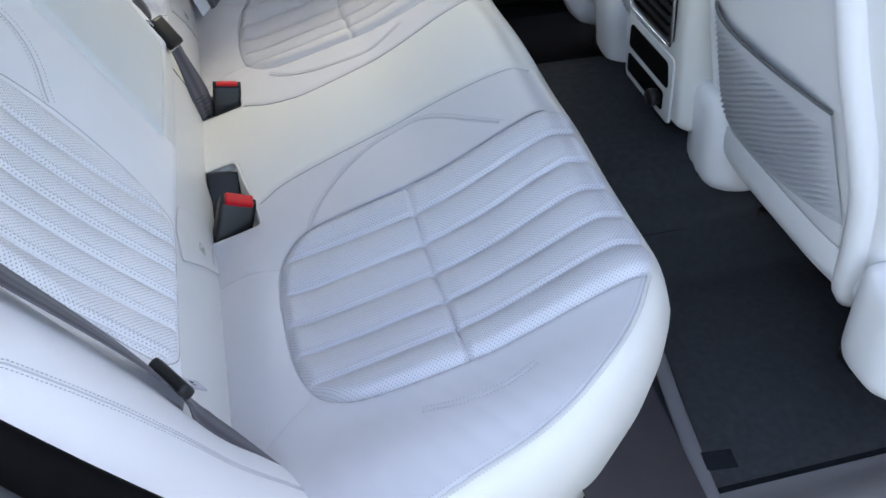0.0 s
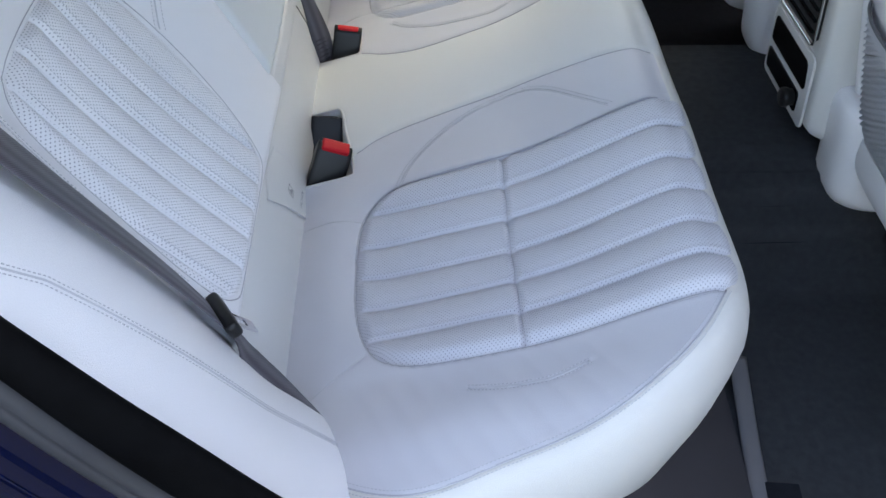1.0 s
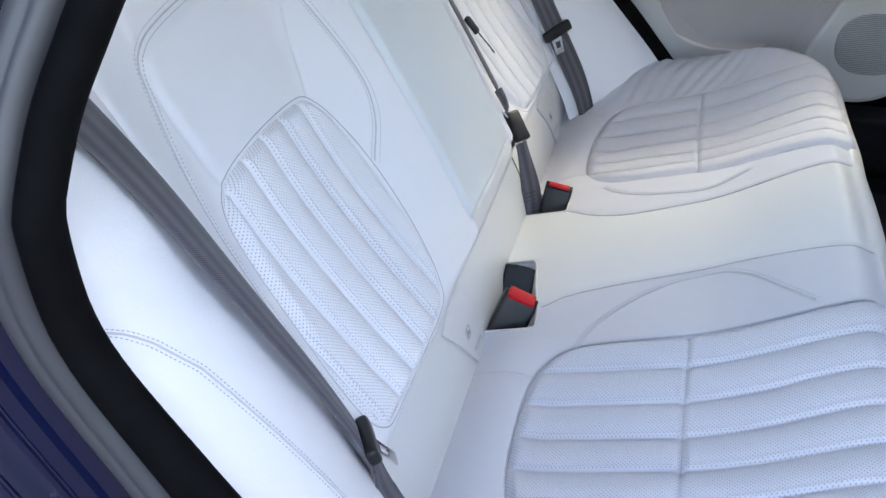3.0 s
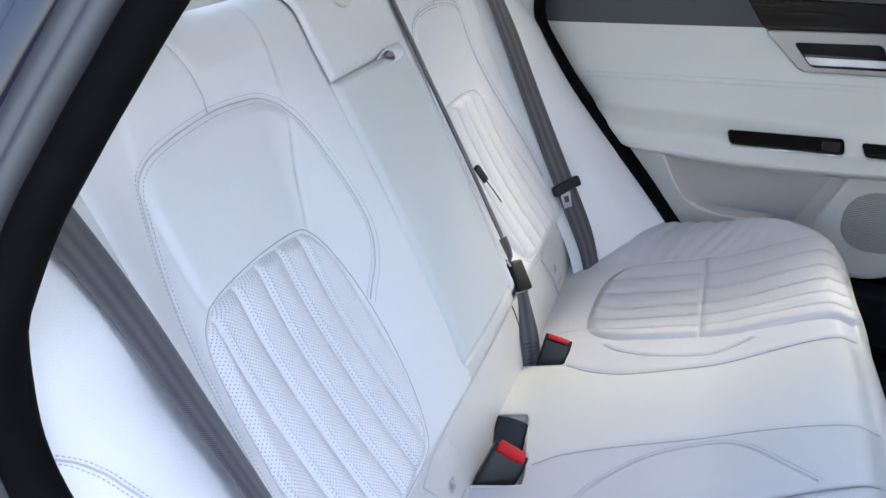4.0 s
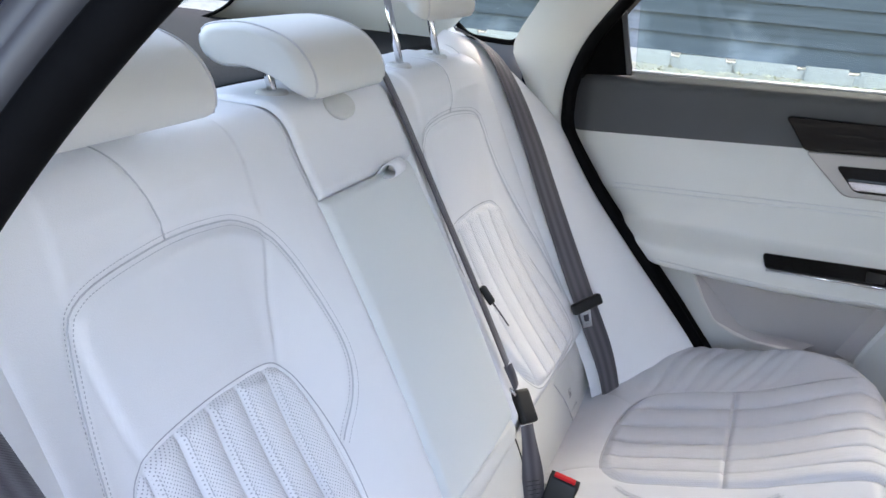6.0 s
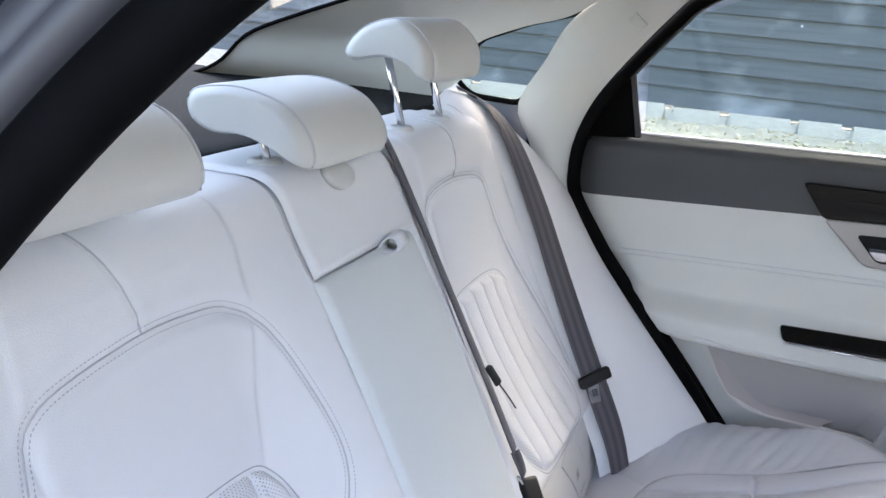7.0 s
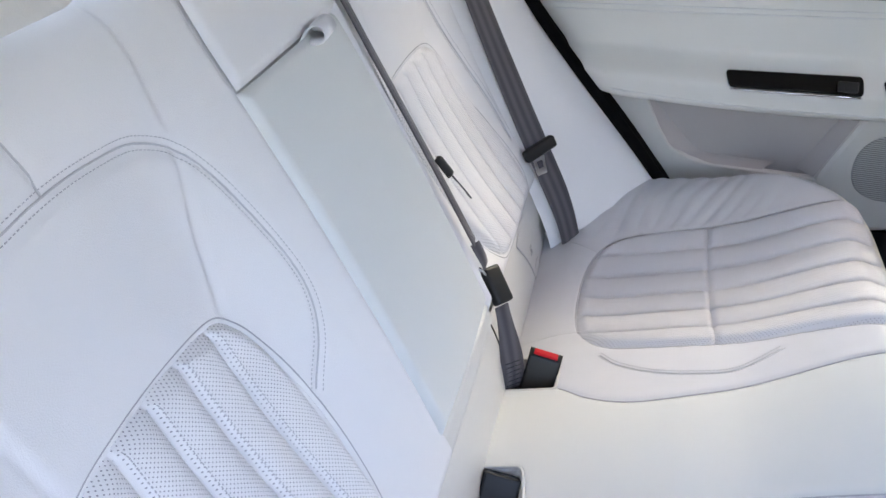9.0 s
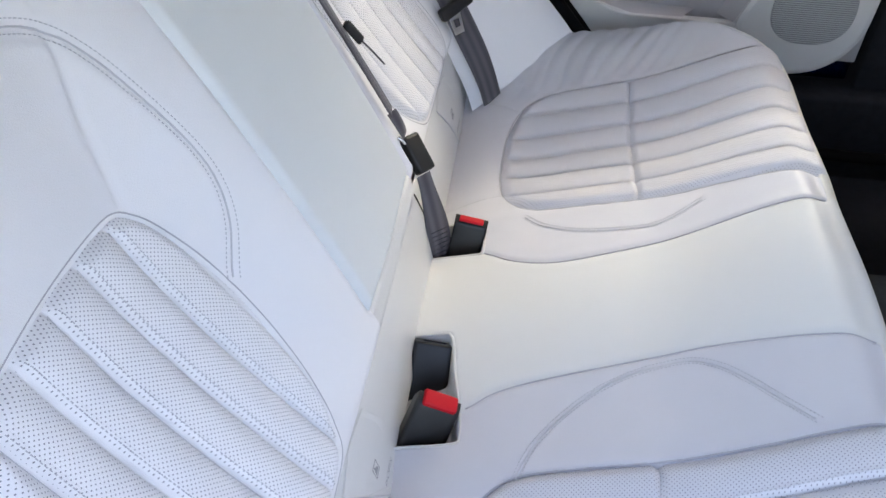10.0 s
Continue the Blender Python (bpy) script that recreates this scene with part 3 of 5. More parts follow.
def centre_section(parent):
    rows, cols = 150, 110
    prof = [(0, 0), (0.010, 0.003), (0.018, 0.010), (0.024, 0.022), (0.027, 0.045), (0.024, 0.10), (0.012, 0.17), (-0.01, 0.24)]

    def at(a, b):
        i = min(179, round(a / 0.92 * 179))
        q, r = SEAMS[-1][i], SEAMS[1][i]
        wide = q.y + r.y
        y = -q.y - 0.0015 + (wide + 0.003) * b
        x = q.x + (r.x - q.x) * b
        if a <= 0.92:
            d = min(b, 1 - b) * wide
            return lay(x, y, -0.0036 * math.exp(-((d / 0.006) ** 2)) + 0.001 * smooth(0, 0.03, d) * noise.noise(Vector((x * 8, y * 8, 1))))
        k = (a - 0.92) / 0.08 * (len(prof) - 1)
        i = min(len(prof) - 2, int(k))
        f = k - i
        o, dn = (prof[i][m] * (1 - f) + prof[i + 1][m] * f for m in (0, 1))
        x, y, z = lay(x, y)
        return (x + o, y * (1 + 0.05 * min(1, k)), max(0.085, z - dn))

    return sheet("centre_section", rows, cols, at, M_IVORY, parent, "plain ivory vinyl middle section", flip=False)


bench = thing("rear_seat_cushion", "pale grey and ivory leather rear bench cushion with fluted inserts", "car seat")
for sign in (-1, 1):
    facing(sign, bench)
    cushion_insert(sign, False, bench, "perforated fluted leather insert")
    cushion_insert(sign, True, bench, "perforated fluted leather insert")
    fascia(sign, bench)
centre_section(bench)
for sign in (-1, 1):
    tube("centre_seam", [lay(p.x, sign * p.y, -0.0026) for p in SEAMS[sign][31::3]], 0.0012, M_SEAM_SHADE, bench, "thin dark line for the shade in the seam beside the middle section", 6)

# ---- backrest ----
LEAN_N, LEAN_T = Vector((0.882, 0, 0.472)), Vector((-0.472, 0, 0.882))
ROLL_Z, ROLL_R = 0.885, 0.055


def back_x(y, z):
    a = abs(y)
    x = -0.036 - 0.535 * (z - 0.425)
    x -= 0.046 * math.sin(math.pi * min(1, max(0, (z - 0.38) / 0.49))) * smooth(0.15, 0.28, a) * smooth(0.61, 0.50, a)
    x += 0.010 * math.sin(math.pi * min(1, max(0, (z - 0.40) / 0.45))) * smooth(0.17, 0.12, a)
    return x


def back_point(y, s, lift=0.0):
    """A point of the backrest: s is its height up to the roll, and then goes on over the top and back."""
    if s <= ROLL_Z:
        return Vector((back_x(y, s), y, s)) + LEAN_N * lift
    arc = (s - ROLL_Z) / ROLL_R
    base = Vector((back_x(y, ROLL_Z), y, ROLL_Z)) - LEAN_N * ROLL_R
    t = min(arc, 1.08)
    nor = LEAN_N * math.cos(t) + LEAN_T * math.sin(t)
    p = base + nor * (ROLL_R + lift)
    if arc > 1.08:
        p += Vector((-1, 0, 0)) * (arc - 1.08) * ROLL_R
    return p


TOP_S = ROLL_Z + ROLL_R * (1.08 + 1.6)
ARCH = spline([(0.228, 0.562), (0.192, 0.609), (0.179, 0.66), (0.193, 0.733), (0.218, 0.789), (0.257, 0.816), (0.307, 0.825), (0.373, 0.827), (0.456, 0.818), (0.494, 0.806), (0.508, 0.785), (0.524, 0.703), (0.540, 0.628), (0.556, 0.54), (0.560, 0.46)], 260)
CREASE_IN = spline([(0.226, 0.798), (0.246, 0.730), (0.262, 0.664)], 40)
CREASE_OUT = spline([(0.505, 0.790), (0.494, 0.728), (0.481, 0.664)], 40)
TOP_SEAM = spline([(0.371, 0.828), (0.381, 0.86), (0.395, 0.90), (0.403, 0.94), (0.405, 0.97)], 50)
FAR_SHIFT = (0.010, 0.011)
BACK_SEAMS = [as_array(ARCH), as_array(TOP_SEAM)]
BACK_CREASES = [as_array(CREASE_IN), as_array(CREASE_OUT)]


def roll_under(s):
    """How far the foot of the backrest curls away."""
    return -0.026 * smooth(0.412, 0.376, s) ** 2


def back_lift(y, s, sign):
    if sign > 0:
        y, s = y - FAR_SHIFT[0], s - FAR_SHIFT[1]
    lift = -groove((y, s), BACK_SEAMS, 0.0024, 0.0050, 0.0003) - groove((y, s), BACK_CREASES, 0.0019, 0.005)
    y_in = float(np.interp(s, (0.664, 0.730, 0.798), (0.262, 0.246, 0.226)))
    y_out = float(np.interp(s, (0.664, 0.728, 0.79), (0.481, 0.494, 0.505)))
    inside = smooth(-0.004, 0.010, y - y_in) * smooth(-0.002, 0.005, y_out - y) * smooth(0.655, 0.69, s)
    inside *= smooth(0.005, 0.017, border_distance(y, s, BACK_SEAMS[0]))
    q = Vector((s * 8, y * 8, 5.3 * sign))
    return lift + 0.0042 * inside + 0.0016 * noise.noise(q) + 0.0006 * noise.noise(q * 3.3)


BACK_OUTLINE = spline([(0.285, 0.668), (0.257, 0.650), (0.242, 0.615), (0.234, 0.57), (0.235, 0.51), (0.248, 0.455), (0.272, 0.418), (0.310, 0.398), (0.42, 0.393), (0.505, 0.396), (0.535, 0.407), (0.548, 0.43), (0.546, 0.47), (0.537, 0.51), (0.527, 0.555), (0.518, 0.60), (0.510, 0.632), (0.492, 0.655), (0.455, 0.668), (0.37, 0.673)], 600, True)
BACK_OUT_YZ = np.array([(p.x, p.y) for p in BACK_OUTLINE])


def back_span(y):
    """Lowest and highest height of the insert at y."""
    a, b = BACK_OUT_YZ, np.roll(BACK_OUT_YZ, -1, 0)
    m = ((a[:, 0] - y) * (b[:, 0] - y) <= 0) & (np.abs(a[:, 0] - b[:, 0]) > 1e-9)
    z = (a[:, 1] + (b[:, 1] - a[:, 1]) * (y - a[:, 0]) / np.where(m, b[:, 0] - a[:, 0], 1))[m]
    if not len(z):
        return 9.0, -9.0
    return float(z.min()), float(z.max())


def seat_back(sign, inner, parent):
    rows, cols = 190, 150
    verts = []
    for i in range(rows):
        a = i / (rows - 1)
        for j in range(cols):
            b = j / (cols - 1)
            s = 0.376 + (TOP_S - 0.376) * a
            y = inner + (0.590 - inner) * b
            side = min(y - inner, 0.590 - y)
            rim = 0.0062 if s > 0.82 else 0.0045
            if sign < 0 and y < 0.3:
                rim *= smooth(0.415, 0.43, s)
            lift = roll_under(s) - rim * math.exp(-((side / 0.008) ** 2))
            inset = border_distance(y, s, BACK_OUT_YZ)
            if 0.234 < y < 0.549 and 0.394 < s < 0.672 and back_span(y)[0] < s < back_span(y)[1]:
                lift -= 0.010 * smooth(0.003, 0.011, inset)
            verts.append(back_point(sign * y, s, lift + back_lift(y, s, sign)))
    faces = grid_faces(rows, cols)
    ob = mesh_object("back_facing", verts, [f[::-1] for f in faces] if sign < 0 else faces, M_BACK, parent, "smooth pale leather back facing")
    arch, top = [[p + Vector((*FAR_SHIFT, 0)[:len(p)]) if sign > 0 else p for p in path] for path in (ARCH, TOP_SEAM)]
    for o in (0.0055, -0.0055):
        row = []
        for k, p in enumerate(arch):
            c, d = arch[max(0, k - 1)], arch[min(len(arch) - 1, k + 1)]
            t = (d - c).normalized()
            row.append(back_point(sign * (p.x - t.y * o), p.y + t.x * o, back_lift(p.x - t.y * o, p.y + t.x * o, sign) + 0.0003))
        stitches("stitching", row, [LEAN_N] * len(row), ob)
    for path in (arch, top):
        tube("seam_line", [back_point(sign * p.x, p.y, back_lift(p.x, p.y, sign) + 0.0005) for p in path[::3]], 0.0010, M_SEWN, ob, "thin sewn seam", 6)
    return ob


def back_insert(sign, parent):
    y0, y1 = float(BACK_OUT_YZ[:, 0].min()) + 1e-4, float(BACK_OUT_YZ[:, 0].max()) - 1e-4
    spans = {}

    def where(a, b):
        y = y0 + (y1 - y0) * (b - 0.05 * math.sin(2 * math.pi * b))
        if y not in spans:
            spans[y] = back_span(y)
        lo, hi = spans[y]
        return y, lo + (hi - lo) * (a - 0.05 * math.sin(2 * math.pi * a))

    def at_yz(y, z):
        side = border_distance(y, z, BACK_OUT_YZ)
        h = -0.006 + 0.0080 * min(1, max(0, side / 0.012)) ** 0.6
        h += 0.0088 * flute(y, 0.242, 0.0485) * smooth(0.0, 0.018, side)
        h += 0.001 * noise.noise(Vector((y * 14, z * 14, 2.0 * sign)))
        return back_point(sign * y, z, h + roll_under(z))

    def uv(a, b):
        y, z = where(a, b)
        return (y, z * 1.134)

    ob = sheet("back_insert", 120, 190, lambda a, b: at_yz(*where(a, b)), M_PERF_BACK, parent, "perforated fluted leather back insert", uv, flip=sign > 0)
    tube("seam_shade_cord", [back_point(sign * p.x, p.y, roll_under(p.y) + back_lift(p.x, p.y, sign) - 0.0007) for p in BACK_OUTLINE[::3]], 0.0011, M_SEAM_SHADE, ob, "thin dark cord standing for the seam's shadow line", 6, closed=True)
    for k in range(1, 7):
        y = 0.242 + 0.0485 * k
        lo, hi = back_span(y)
        if hi - lo < 0.06:
            continue
        zs = [lo + 0.010 + (hi - lo - 0.020) * j / 59 for j in range(60)]
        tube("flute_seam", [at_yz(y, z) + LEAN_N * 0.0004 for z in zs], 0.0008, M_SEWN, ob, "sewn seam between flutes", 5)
        stitches("stitching", [at_yz(y - 0.0062, z) + LEAN_N * 0.0002 for z in zs], [LEAN_N] * 60, ob)
    return ob


def back_sheet(name, y0, y1, s0, s1, lift, material, parent, label, rim=0.010, rows=90, cols=60, bow=0.0, deep=0.010):
    def at(a, b):
        s, y = s0 + (s1 - s0) * a, y0 + (y1 - y0) * b
        side = min(y - y0, y1 - y, s - s0 + 0.0005, (s1 - s) + 0.0005)
        h = lift - deep + deep * min(1, max(0, side / rim)) ** 0.5
        h += bow * math.sin(math.pi * b) + 0.0012 * noise.noise(Vector((s * 9, y * 9, 4)))
        return back_point(y, s, h)

    return sheet(name, rows, cols, at, material, parent, label, flip=False)


def lower_strip(y0, y1, parent):
    return sheet("lower_strip", 24, 60, lambda a, b: (-0.062 + 0.066 * a + 0.012 * math.sin(math.pi * a), y0 + (y1 - y0) * b, 0.425 - 0.175 * a), M_IVORY, parent, "ivory vinyl strip at the foot of the backrest", flip=True)


backrest = thing("rear_bench_seat", "pale leather rear backrest with folding armrest in its middle", "car seat")
seat_back(-1, 0.1195, backrest)
back_insert(-1, backrest)
armrest = back_sheet("armrest", -0.1225, 0.1425, 0.4245, 0.8070, 0.004, M_PANEL, backrest, "closed folding armrest covered in cool pale leather", 0.009, 100, 90, 0.004, 0.0078)
back_sheet("armrest_lid", -0.1188, 0.160, 0.809, TOP_S, 0.004, M_BACK, backrest, "leather flap above the armrest", 0.008, 90, 90, 0.0, 0.007)
back_sheet("side_welt", 0.146, 0.168, 0.41, 0.88, 0.004, M_BACK, backrest, "padded welt beside the armrest", 0.010, 90, 14)
sheet("armrest_foot", 30, 60, lambda a, b: back_point(-0.1215 + 0.2815 * b, 0.376 + 0.0475 * a, roll_under(0.376 + 0.0475 * a) + 0.0015 * math.sin(math.pi * b) - 0.005 * smooth(0.90, 1.0, a) - 0.034 * smooth(0.90, 1.0, b) ** 2), M_IVORY, backrest, "rolled lip under the armrest")
lower_strip(-0.74, 0.165, backrest)
def core(y0, y1, parent):
    return sheet("core", 40, 40, lambda a, b: back_point(y0 + (y1 - y0) * b, 0.425 + (TOP_S - 0.425) * a, -0.0065), M_BACK, parent, "leather-covered core in the seams")


core(-0.72, 0.172, backrest)
far_back = thing("rear_bench_seat", "pale leather single rear backrest beside the middle belt", "car seat")
seat_back(1, 0.178, far_back)
back_insert(1, far_back)
lower_strip(0.170, 0.74, far_back)
core(0.176, 0.72, far_back)

secs = []
for r, h in ((0.034, 0.004), (0.033, 0.009), (0.028, 0.0115), (0.010, 0.012)):
    secs.append([back_point(0.010 + r * math.cos(t), 0.899 + 0.55 * r * math.sin(t), h) for t in [2 * math.pi * k / 28 for k in range(28)]])
oval = loft("oval_tab", secs, M_TRIM, backrest, "pale oval release tab")
tube("tab_slot", [back_point(-0.006 + 0.032 * k / 9, 0.913, 0.0125) for k in range(10)], 0.0032, M_BLACK, oval, "dark finger slot", 8, 0.6)

# pull loop of the armrest
loop_path = [back_point(0.050, 0.8065 - 0.0115 * math.sin(t) * (0.35 + 0.65 * (0.5 - 0.5 * math.cos(t))), 0.015 - 0.015 * math.cos(t)) for t in [k / 15 * 2 * math.pi for k in range(15)]]
c = sum((p for p in loop_path), Vector()) / len(loop_path)
lv = []
for p in loop_path:
    o = (p - c).normalized() * 0.0012
    for d, e in ((-1, -1), (1, -1), (1, 1), (-1, 1)):
        lv.append(p + Vector((0, d * 0.016, d * 0.0015)) + o * e)
lf = []
for i in range(15):
    for j in range(4):
        a, b = i * 4 + j, i * 4 + (j + 1) % 4
        k = (i + 1) % 15
        lf.append((a, b, k * 4 + (j + 1) % 4, k * 4 + j))
# Far end closed with an added face that blocks light, darkening the inside.
lf.append([i * 4 + 1 for i in range(15)])
mesh_object("pull_loop", lv, lf, M_BACK, backrest, "small leather pull loop")


# ---- headrests ----
def headrest(y0, y1, profile, posts, post_foot, label):
    h = thing("headrest", label, "headrest", group="rear headrests")
    loop = spline([(x, z) for x, z in profile], 56, True)
    cx, cz = sum(p.x for p in loop) / 56, sum(p.y for p in loop) / 56
    secs = []
    half = (y1 - y0) / 2

    def end_scale(u):
        e = max(0.0, (abs(u) - 0.68) / 0.32)
        return 1 - 0.30 * (1 - math.sqrt(max(0, 1 - e * e)))

    for k in range(41):
        u = math.sin(math.pi * (k / 40 - 0.5))
        y = (y0 + y1) / 2 + half * u
        sc = end_scale(u)
        secs.append([(cx + (p.x - cx) * sc, y, cz + (p.y - cz) * sc) for p in loop])
    loft("cushion", secs, M_IVORY, h, "padded ivory leather cushion")
    for u in (-0.86, 0.86):
        k = end_scale(u) * 1.002
        edge = [(cx + (p.x - cx) * k, (y0 + y1) / 2 + half * u, cz + (p.y - cz) * k) for p in loop]
        tube("piping", edge, 0.0017, M_SEWN, h, "sewn edge piping", 8, closed=True)
    for y in posts:
        px, pz = post_foot
        top = min(p.y for p in loop) + 0.035
        lean = -0.30
        tube("post", [(px + 0.3 * 0.05, y, pz - 0.05), (px + lean * (top - pz) * 0.5, y, (top + pz) / 2), (px + lean * (top - pz), y, top)], 0.0062, M_CHROME, h, "chrome post", 14)
    return h


LOW = [(-0.437, 0.984), (-0.420, 1.000), (-0.360, 1.006), (-0.297, 0.990), (-0.262, 0.952), (-0.265, 0.922), (-0.301, 0.937), (-0.355, 0.951), (-0.402, 0.950), (-0.430, 0.962)]
HIGH = [(-0.427, 1.034), (-0.392, 1.070), (-0.331, 1.085), (-0.286, 1.054), (-0.274, 1.014), (-0.281, 0.994), (-0.309, 1.016), (-0.363, 1.026), (-0.416, 1.016)]
NEARH = [(x - 0.0, z + 0.012) for x, z in LOW]
headrest(-0.105, 0.110, LOW, (-0.065, 0.07), (-0.345, 0.93), "lowered ivory leather middle headrest on chrome posts")
headrest(0.262, 0.500, HIGH, (0.30, 0.46), (-0.335, 0.93), "raised ivory leather headrest on long chrome posts")
headrest(-0.525, -0.272, NEARH, (-0.46, -0.33), (-0.335, 0.93), "lowered ivory leather outer headrest")
for y in (-0.065, 0.07, 0.30, 0.46):
    own = far_back if y > 0.2 else backrest
    secs = []
    for r, z in ((0.026, 0.928), (0.026, 0.934), (0.022, 0.939), (0.011, 0.940), (0.010, 0.930)):
        secs.append([(-0.335 - (0.008 if abs(y) < 0.1 else 0) + r * 0.8 * math.cos(t), y + r * math.sin(t), z - 0.017) for t in [2 * math.pi * k / 24 for k in range(24)]])
    loft("headrest_guide", secs, M_TRIM, own, "pale plastic headrest guide")


# ---- side bolsters ----
BOLSTERS = {}


def bolster(sign):
    b = thing("side_bolster", "pale leather side bolster between backrest and door opening", "car seat", group="side bolsters")
    inner = spline([(-0.385, 0.555, 0.925), (-0.335, 0.565, 0.905), (-0.265, 0.570, 0.80), (-0.185, 0.570, 0.65), (-0.080, 0.570, 0.46), (-0.020, 0.577, 0.345)] + ([(0.030, 0.590, 0.298), (0.078, 0.606, 0.258)] if sign < 0 else [(0.004, 0.570, 0.30), (0.022, 0.562, 0.255)]), 90)
    if sign < 0:
        outer = spline([(-0.385, 0.64, 0.945), (-0.315, 0.675, 0.915), (-0.225, 0.722, 0.845), (-0.158, 0.762, 0.778), (-0.140, 0.778, 0.708), (-0.084, 0.780, 0.606), (0.024, 0.780, 0.424), (0.105, 0.765, 0.300)], 90)
    else:
        outer = spline([(-0.385, 0.64, 0.945), (-0.315, 0.675, 0.915), (-0.235, 0.715, 0.85), (-0.160, 0.742, 0.775), (-0.108, 0.748, 0.698), (-0.062, 0.748, 0.634), (0.026, 0.748, 0.532), (0.128, 0.745, 0.418), (0.20, 0.735, 0.335)], 90)

    def at(a, t):
        i = min(88, int(a * 89))
        f = a * 89 - i
        p, q = inner[i].lerp(inner[i + 1], f), outer[i].lerp(outer[i + 1], f)
        m = p.lerp(q, t)
        d = (q - p).normalized()
        along = (inner[min(89, i + 1)] - inner[max(0, i - 1)]).normalized()
        nor = d.cross(along).normalized()
        if nor.x < 0:
            nor = -nor
        h = 0.030 * math.sin(math.pi * min(1, t * 1.0)) ** 0.8 * (0.4 + 0.6 * math.sin(math.pi * (0.1 + 0.8 * a)))
        m = m + nor * h
        return (m.x, sign * m.y, m.z)

    sheet("bolster_cover", 90, 50, at, M_BACK, b, "", flip=sign > 0)
    def normal(a, t):
        p = Vector(at(a, t))
        n = (Vector(at(min(1, a + 0.02), t)) - Vector(at(max(0, a - 0.02), t))).cross(Vector(at(a, min(1, t + 0.02))) - Vector(at(a, max(0, t - 0.02)))).normalized()
        return n if n.x > 0 else -n

    for o in (-0.019, 0.0, 0.019) if sign < 0 else ():
        row, nors = [], []
        for k in range(80):
            a = 0.436 + 0.54 * k / 79
            t = float(np.interp(a, (0.436, 0.452, 0.472, 0.517, 0.640, 0.82, 0.97), (0.99, 0.91, 0.85, 0.765, 0.665, 0.53, 0.40))) + o
            t = min(0.995, t)
            row.append(Vector(at(a, t)) + normal(a, t) * 0.0005)
            nors.append(normal(a, t))
        if o == 0.0:
            tube("seam_line", row, 0.0009, M_SEWN, b, "sewn seam", 6)
        else:
            stitches("stitching", row, nors, b)
    seam = [Vector(at(0.03 + 0.60 * k / 39, 0.10 - 0.05 * k / 39)) - normal(0.03 + 0.60 * k / 39, 0.08) * 0.0007 for k in range(40)]
    tube("seam_line", seam, 0.0014, M_SEWN, b, "sewn seam along its inner edge", 6)
    BOLSTERS[sign] = (at, normal)
    return b


bolster(-1)
bolster(1)


# ---- cabin structure ----
floor = thing("floor", "dark carpeted cabin floor with central tunnel", "floor", "structure")
SPREAD = [(-0.72, 0.08), (-0.32, 0.068), (-0.25, 0.08), (-0.19, 0.14), (-0.13, 0.205), (-0.07, 0.225), (0.0, 0.228), (0.10, 0.226), (0.20, 0.222), (0.265, 0.205), (0.30, 0.14), (0.34, 0.085), (0.40, 0.068), (0.72, 0.08)]
row = spline(SPREAD, 80)
sheet("floor_carpet", 30, 80, lambda a, b: (0.30 + 1.75 * a, row[round(b * 79)].x, row[round(b * 79)].y + 0.10 * smooth(1.35, 2.0, 0.30 + 1.75 * a)), M_CARPET, floor, "dark carpet")
block("floor_pan", (2.6, 1.6, 0.04), pose(0.7, 0, 0.01), M_BLACK, floor, "", 0.005)


def mat_at(a, b):
    y = -0.655 + 0.925 * b
    x = 0.60 + 0.42 * a
    k = spline_height(y)
    return (x, y, k + 0.008 + 0.002 * noise.noise(Vector((x * 6, y * 6, 0))))


def spline_height(y):
    best = min(row, key=lambda p: abs(p.x - y))
    return best.y


floor_mat = tagged(sheet("floor_mat", 30, 120, mat_at, M_MAT, None, ""), "dark grey carpet floor mat across the tunnel", "floor mat")


# near and far door openings share one outline
APERTURE = spline([(0.62, 1.262), (0.30, 1.240), (0.16, 1.195), (0.085, 1.152), (0.040, 1.120), (0.002, 1.080), (-0.028, 1.040), (-0.053, 1.0), (-0.074, 0.96), (-0.094, 0.92), (-0.116, 0.868), (-0.130, 0.79), (-0.123, 0.715), (-0.070, 0.614), (-0.010, 0.515), (0.041, 0.432), (0.115, 0.325), (0.20, 0.225), (0.34, 0.14), (0.60, 0.105), (1.10, 0.105)], 200)


def tumble(z):
    """How far the near body side leans in towards the roof."""
    return min(0.18, max(0.0, 0.107 + 0.42 * (z - 1.08)))


def ring(name, section, sign, material, parent, label="", path=APERTURE, wrap=False, swell=0.0, shift=0.0):
    """Sweeps a section (outward from the opening, sideways) along the door opening."""
    secs = []
    for i, p in enumerate(path):
        a, b = path[max(0, i - 1)], path[min(len(path) - 1, i + 1)]
        d = (b - a).normalized()
        nor = Vector((d.y, -d.x))
        if nor.dot(Vector((0.45, 0.6)) - p) > 0:
            nor = -nor
        low = smooth(0.74, 0.47, p.y)
        k, off = 1 + swell * low, shift * low
        lean = tumble if sign < 0 else (lambda z: 0.0)
        secs.append([(p.x + nor.x * (u * k + off), sign * (v - lean(p.y + nor.y * (u * k + off))), p.y + nor.y * (u * k + off)) for u, v in section])
    return loft(name, secs, material, parent, label, wrap=wrap, caps=wrap)


def arc(cx, cy, rx, ry, a0, a1, n):
    return [(cx + rx * math.cos(radians(a0 + (a1 - a0) * k / n)), cy + ry * math.sin(radians(a0 + (a1 - a0) * k / n))) for k in range(n + 1)]


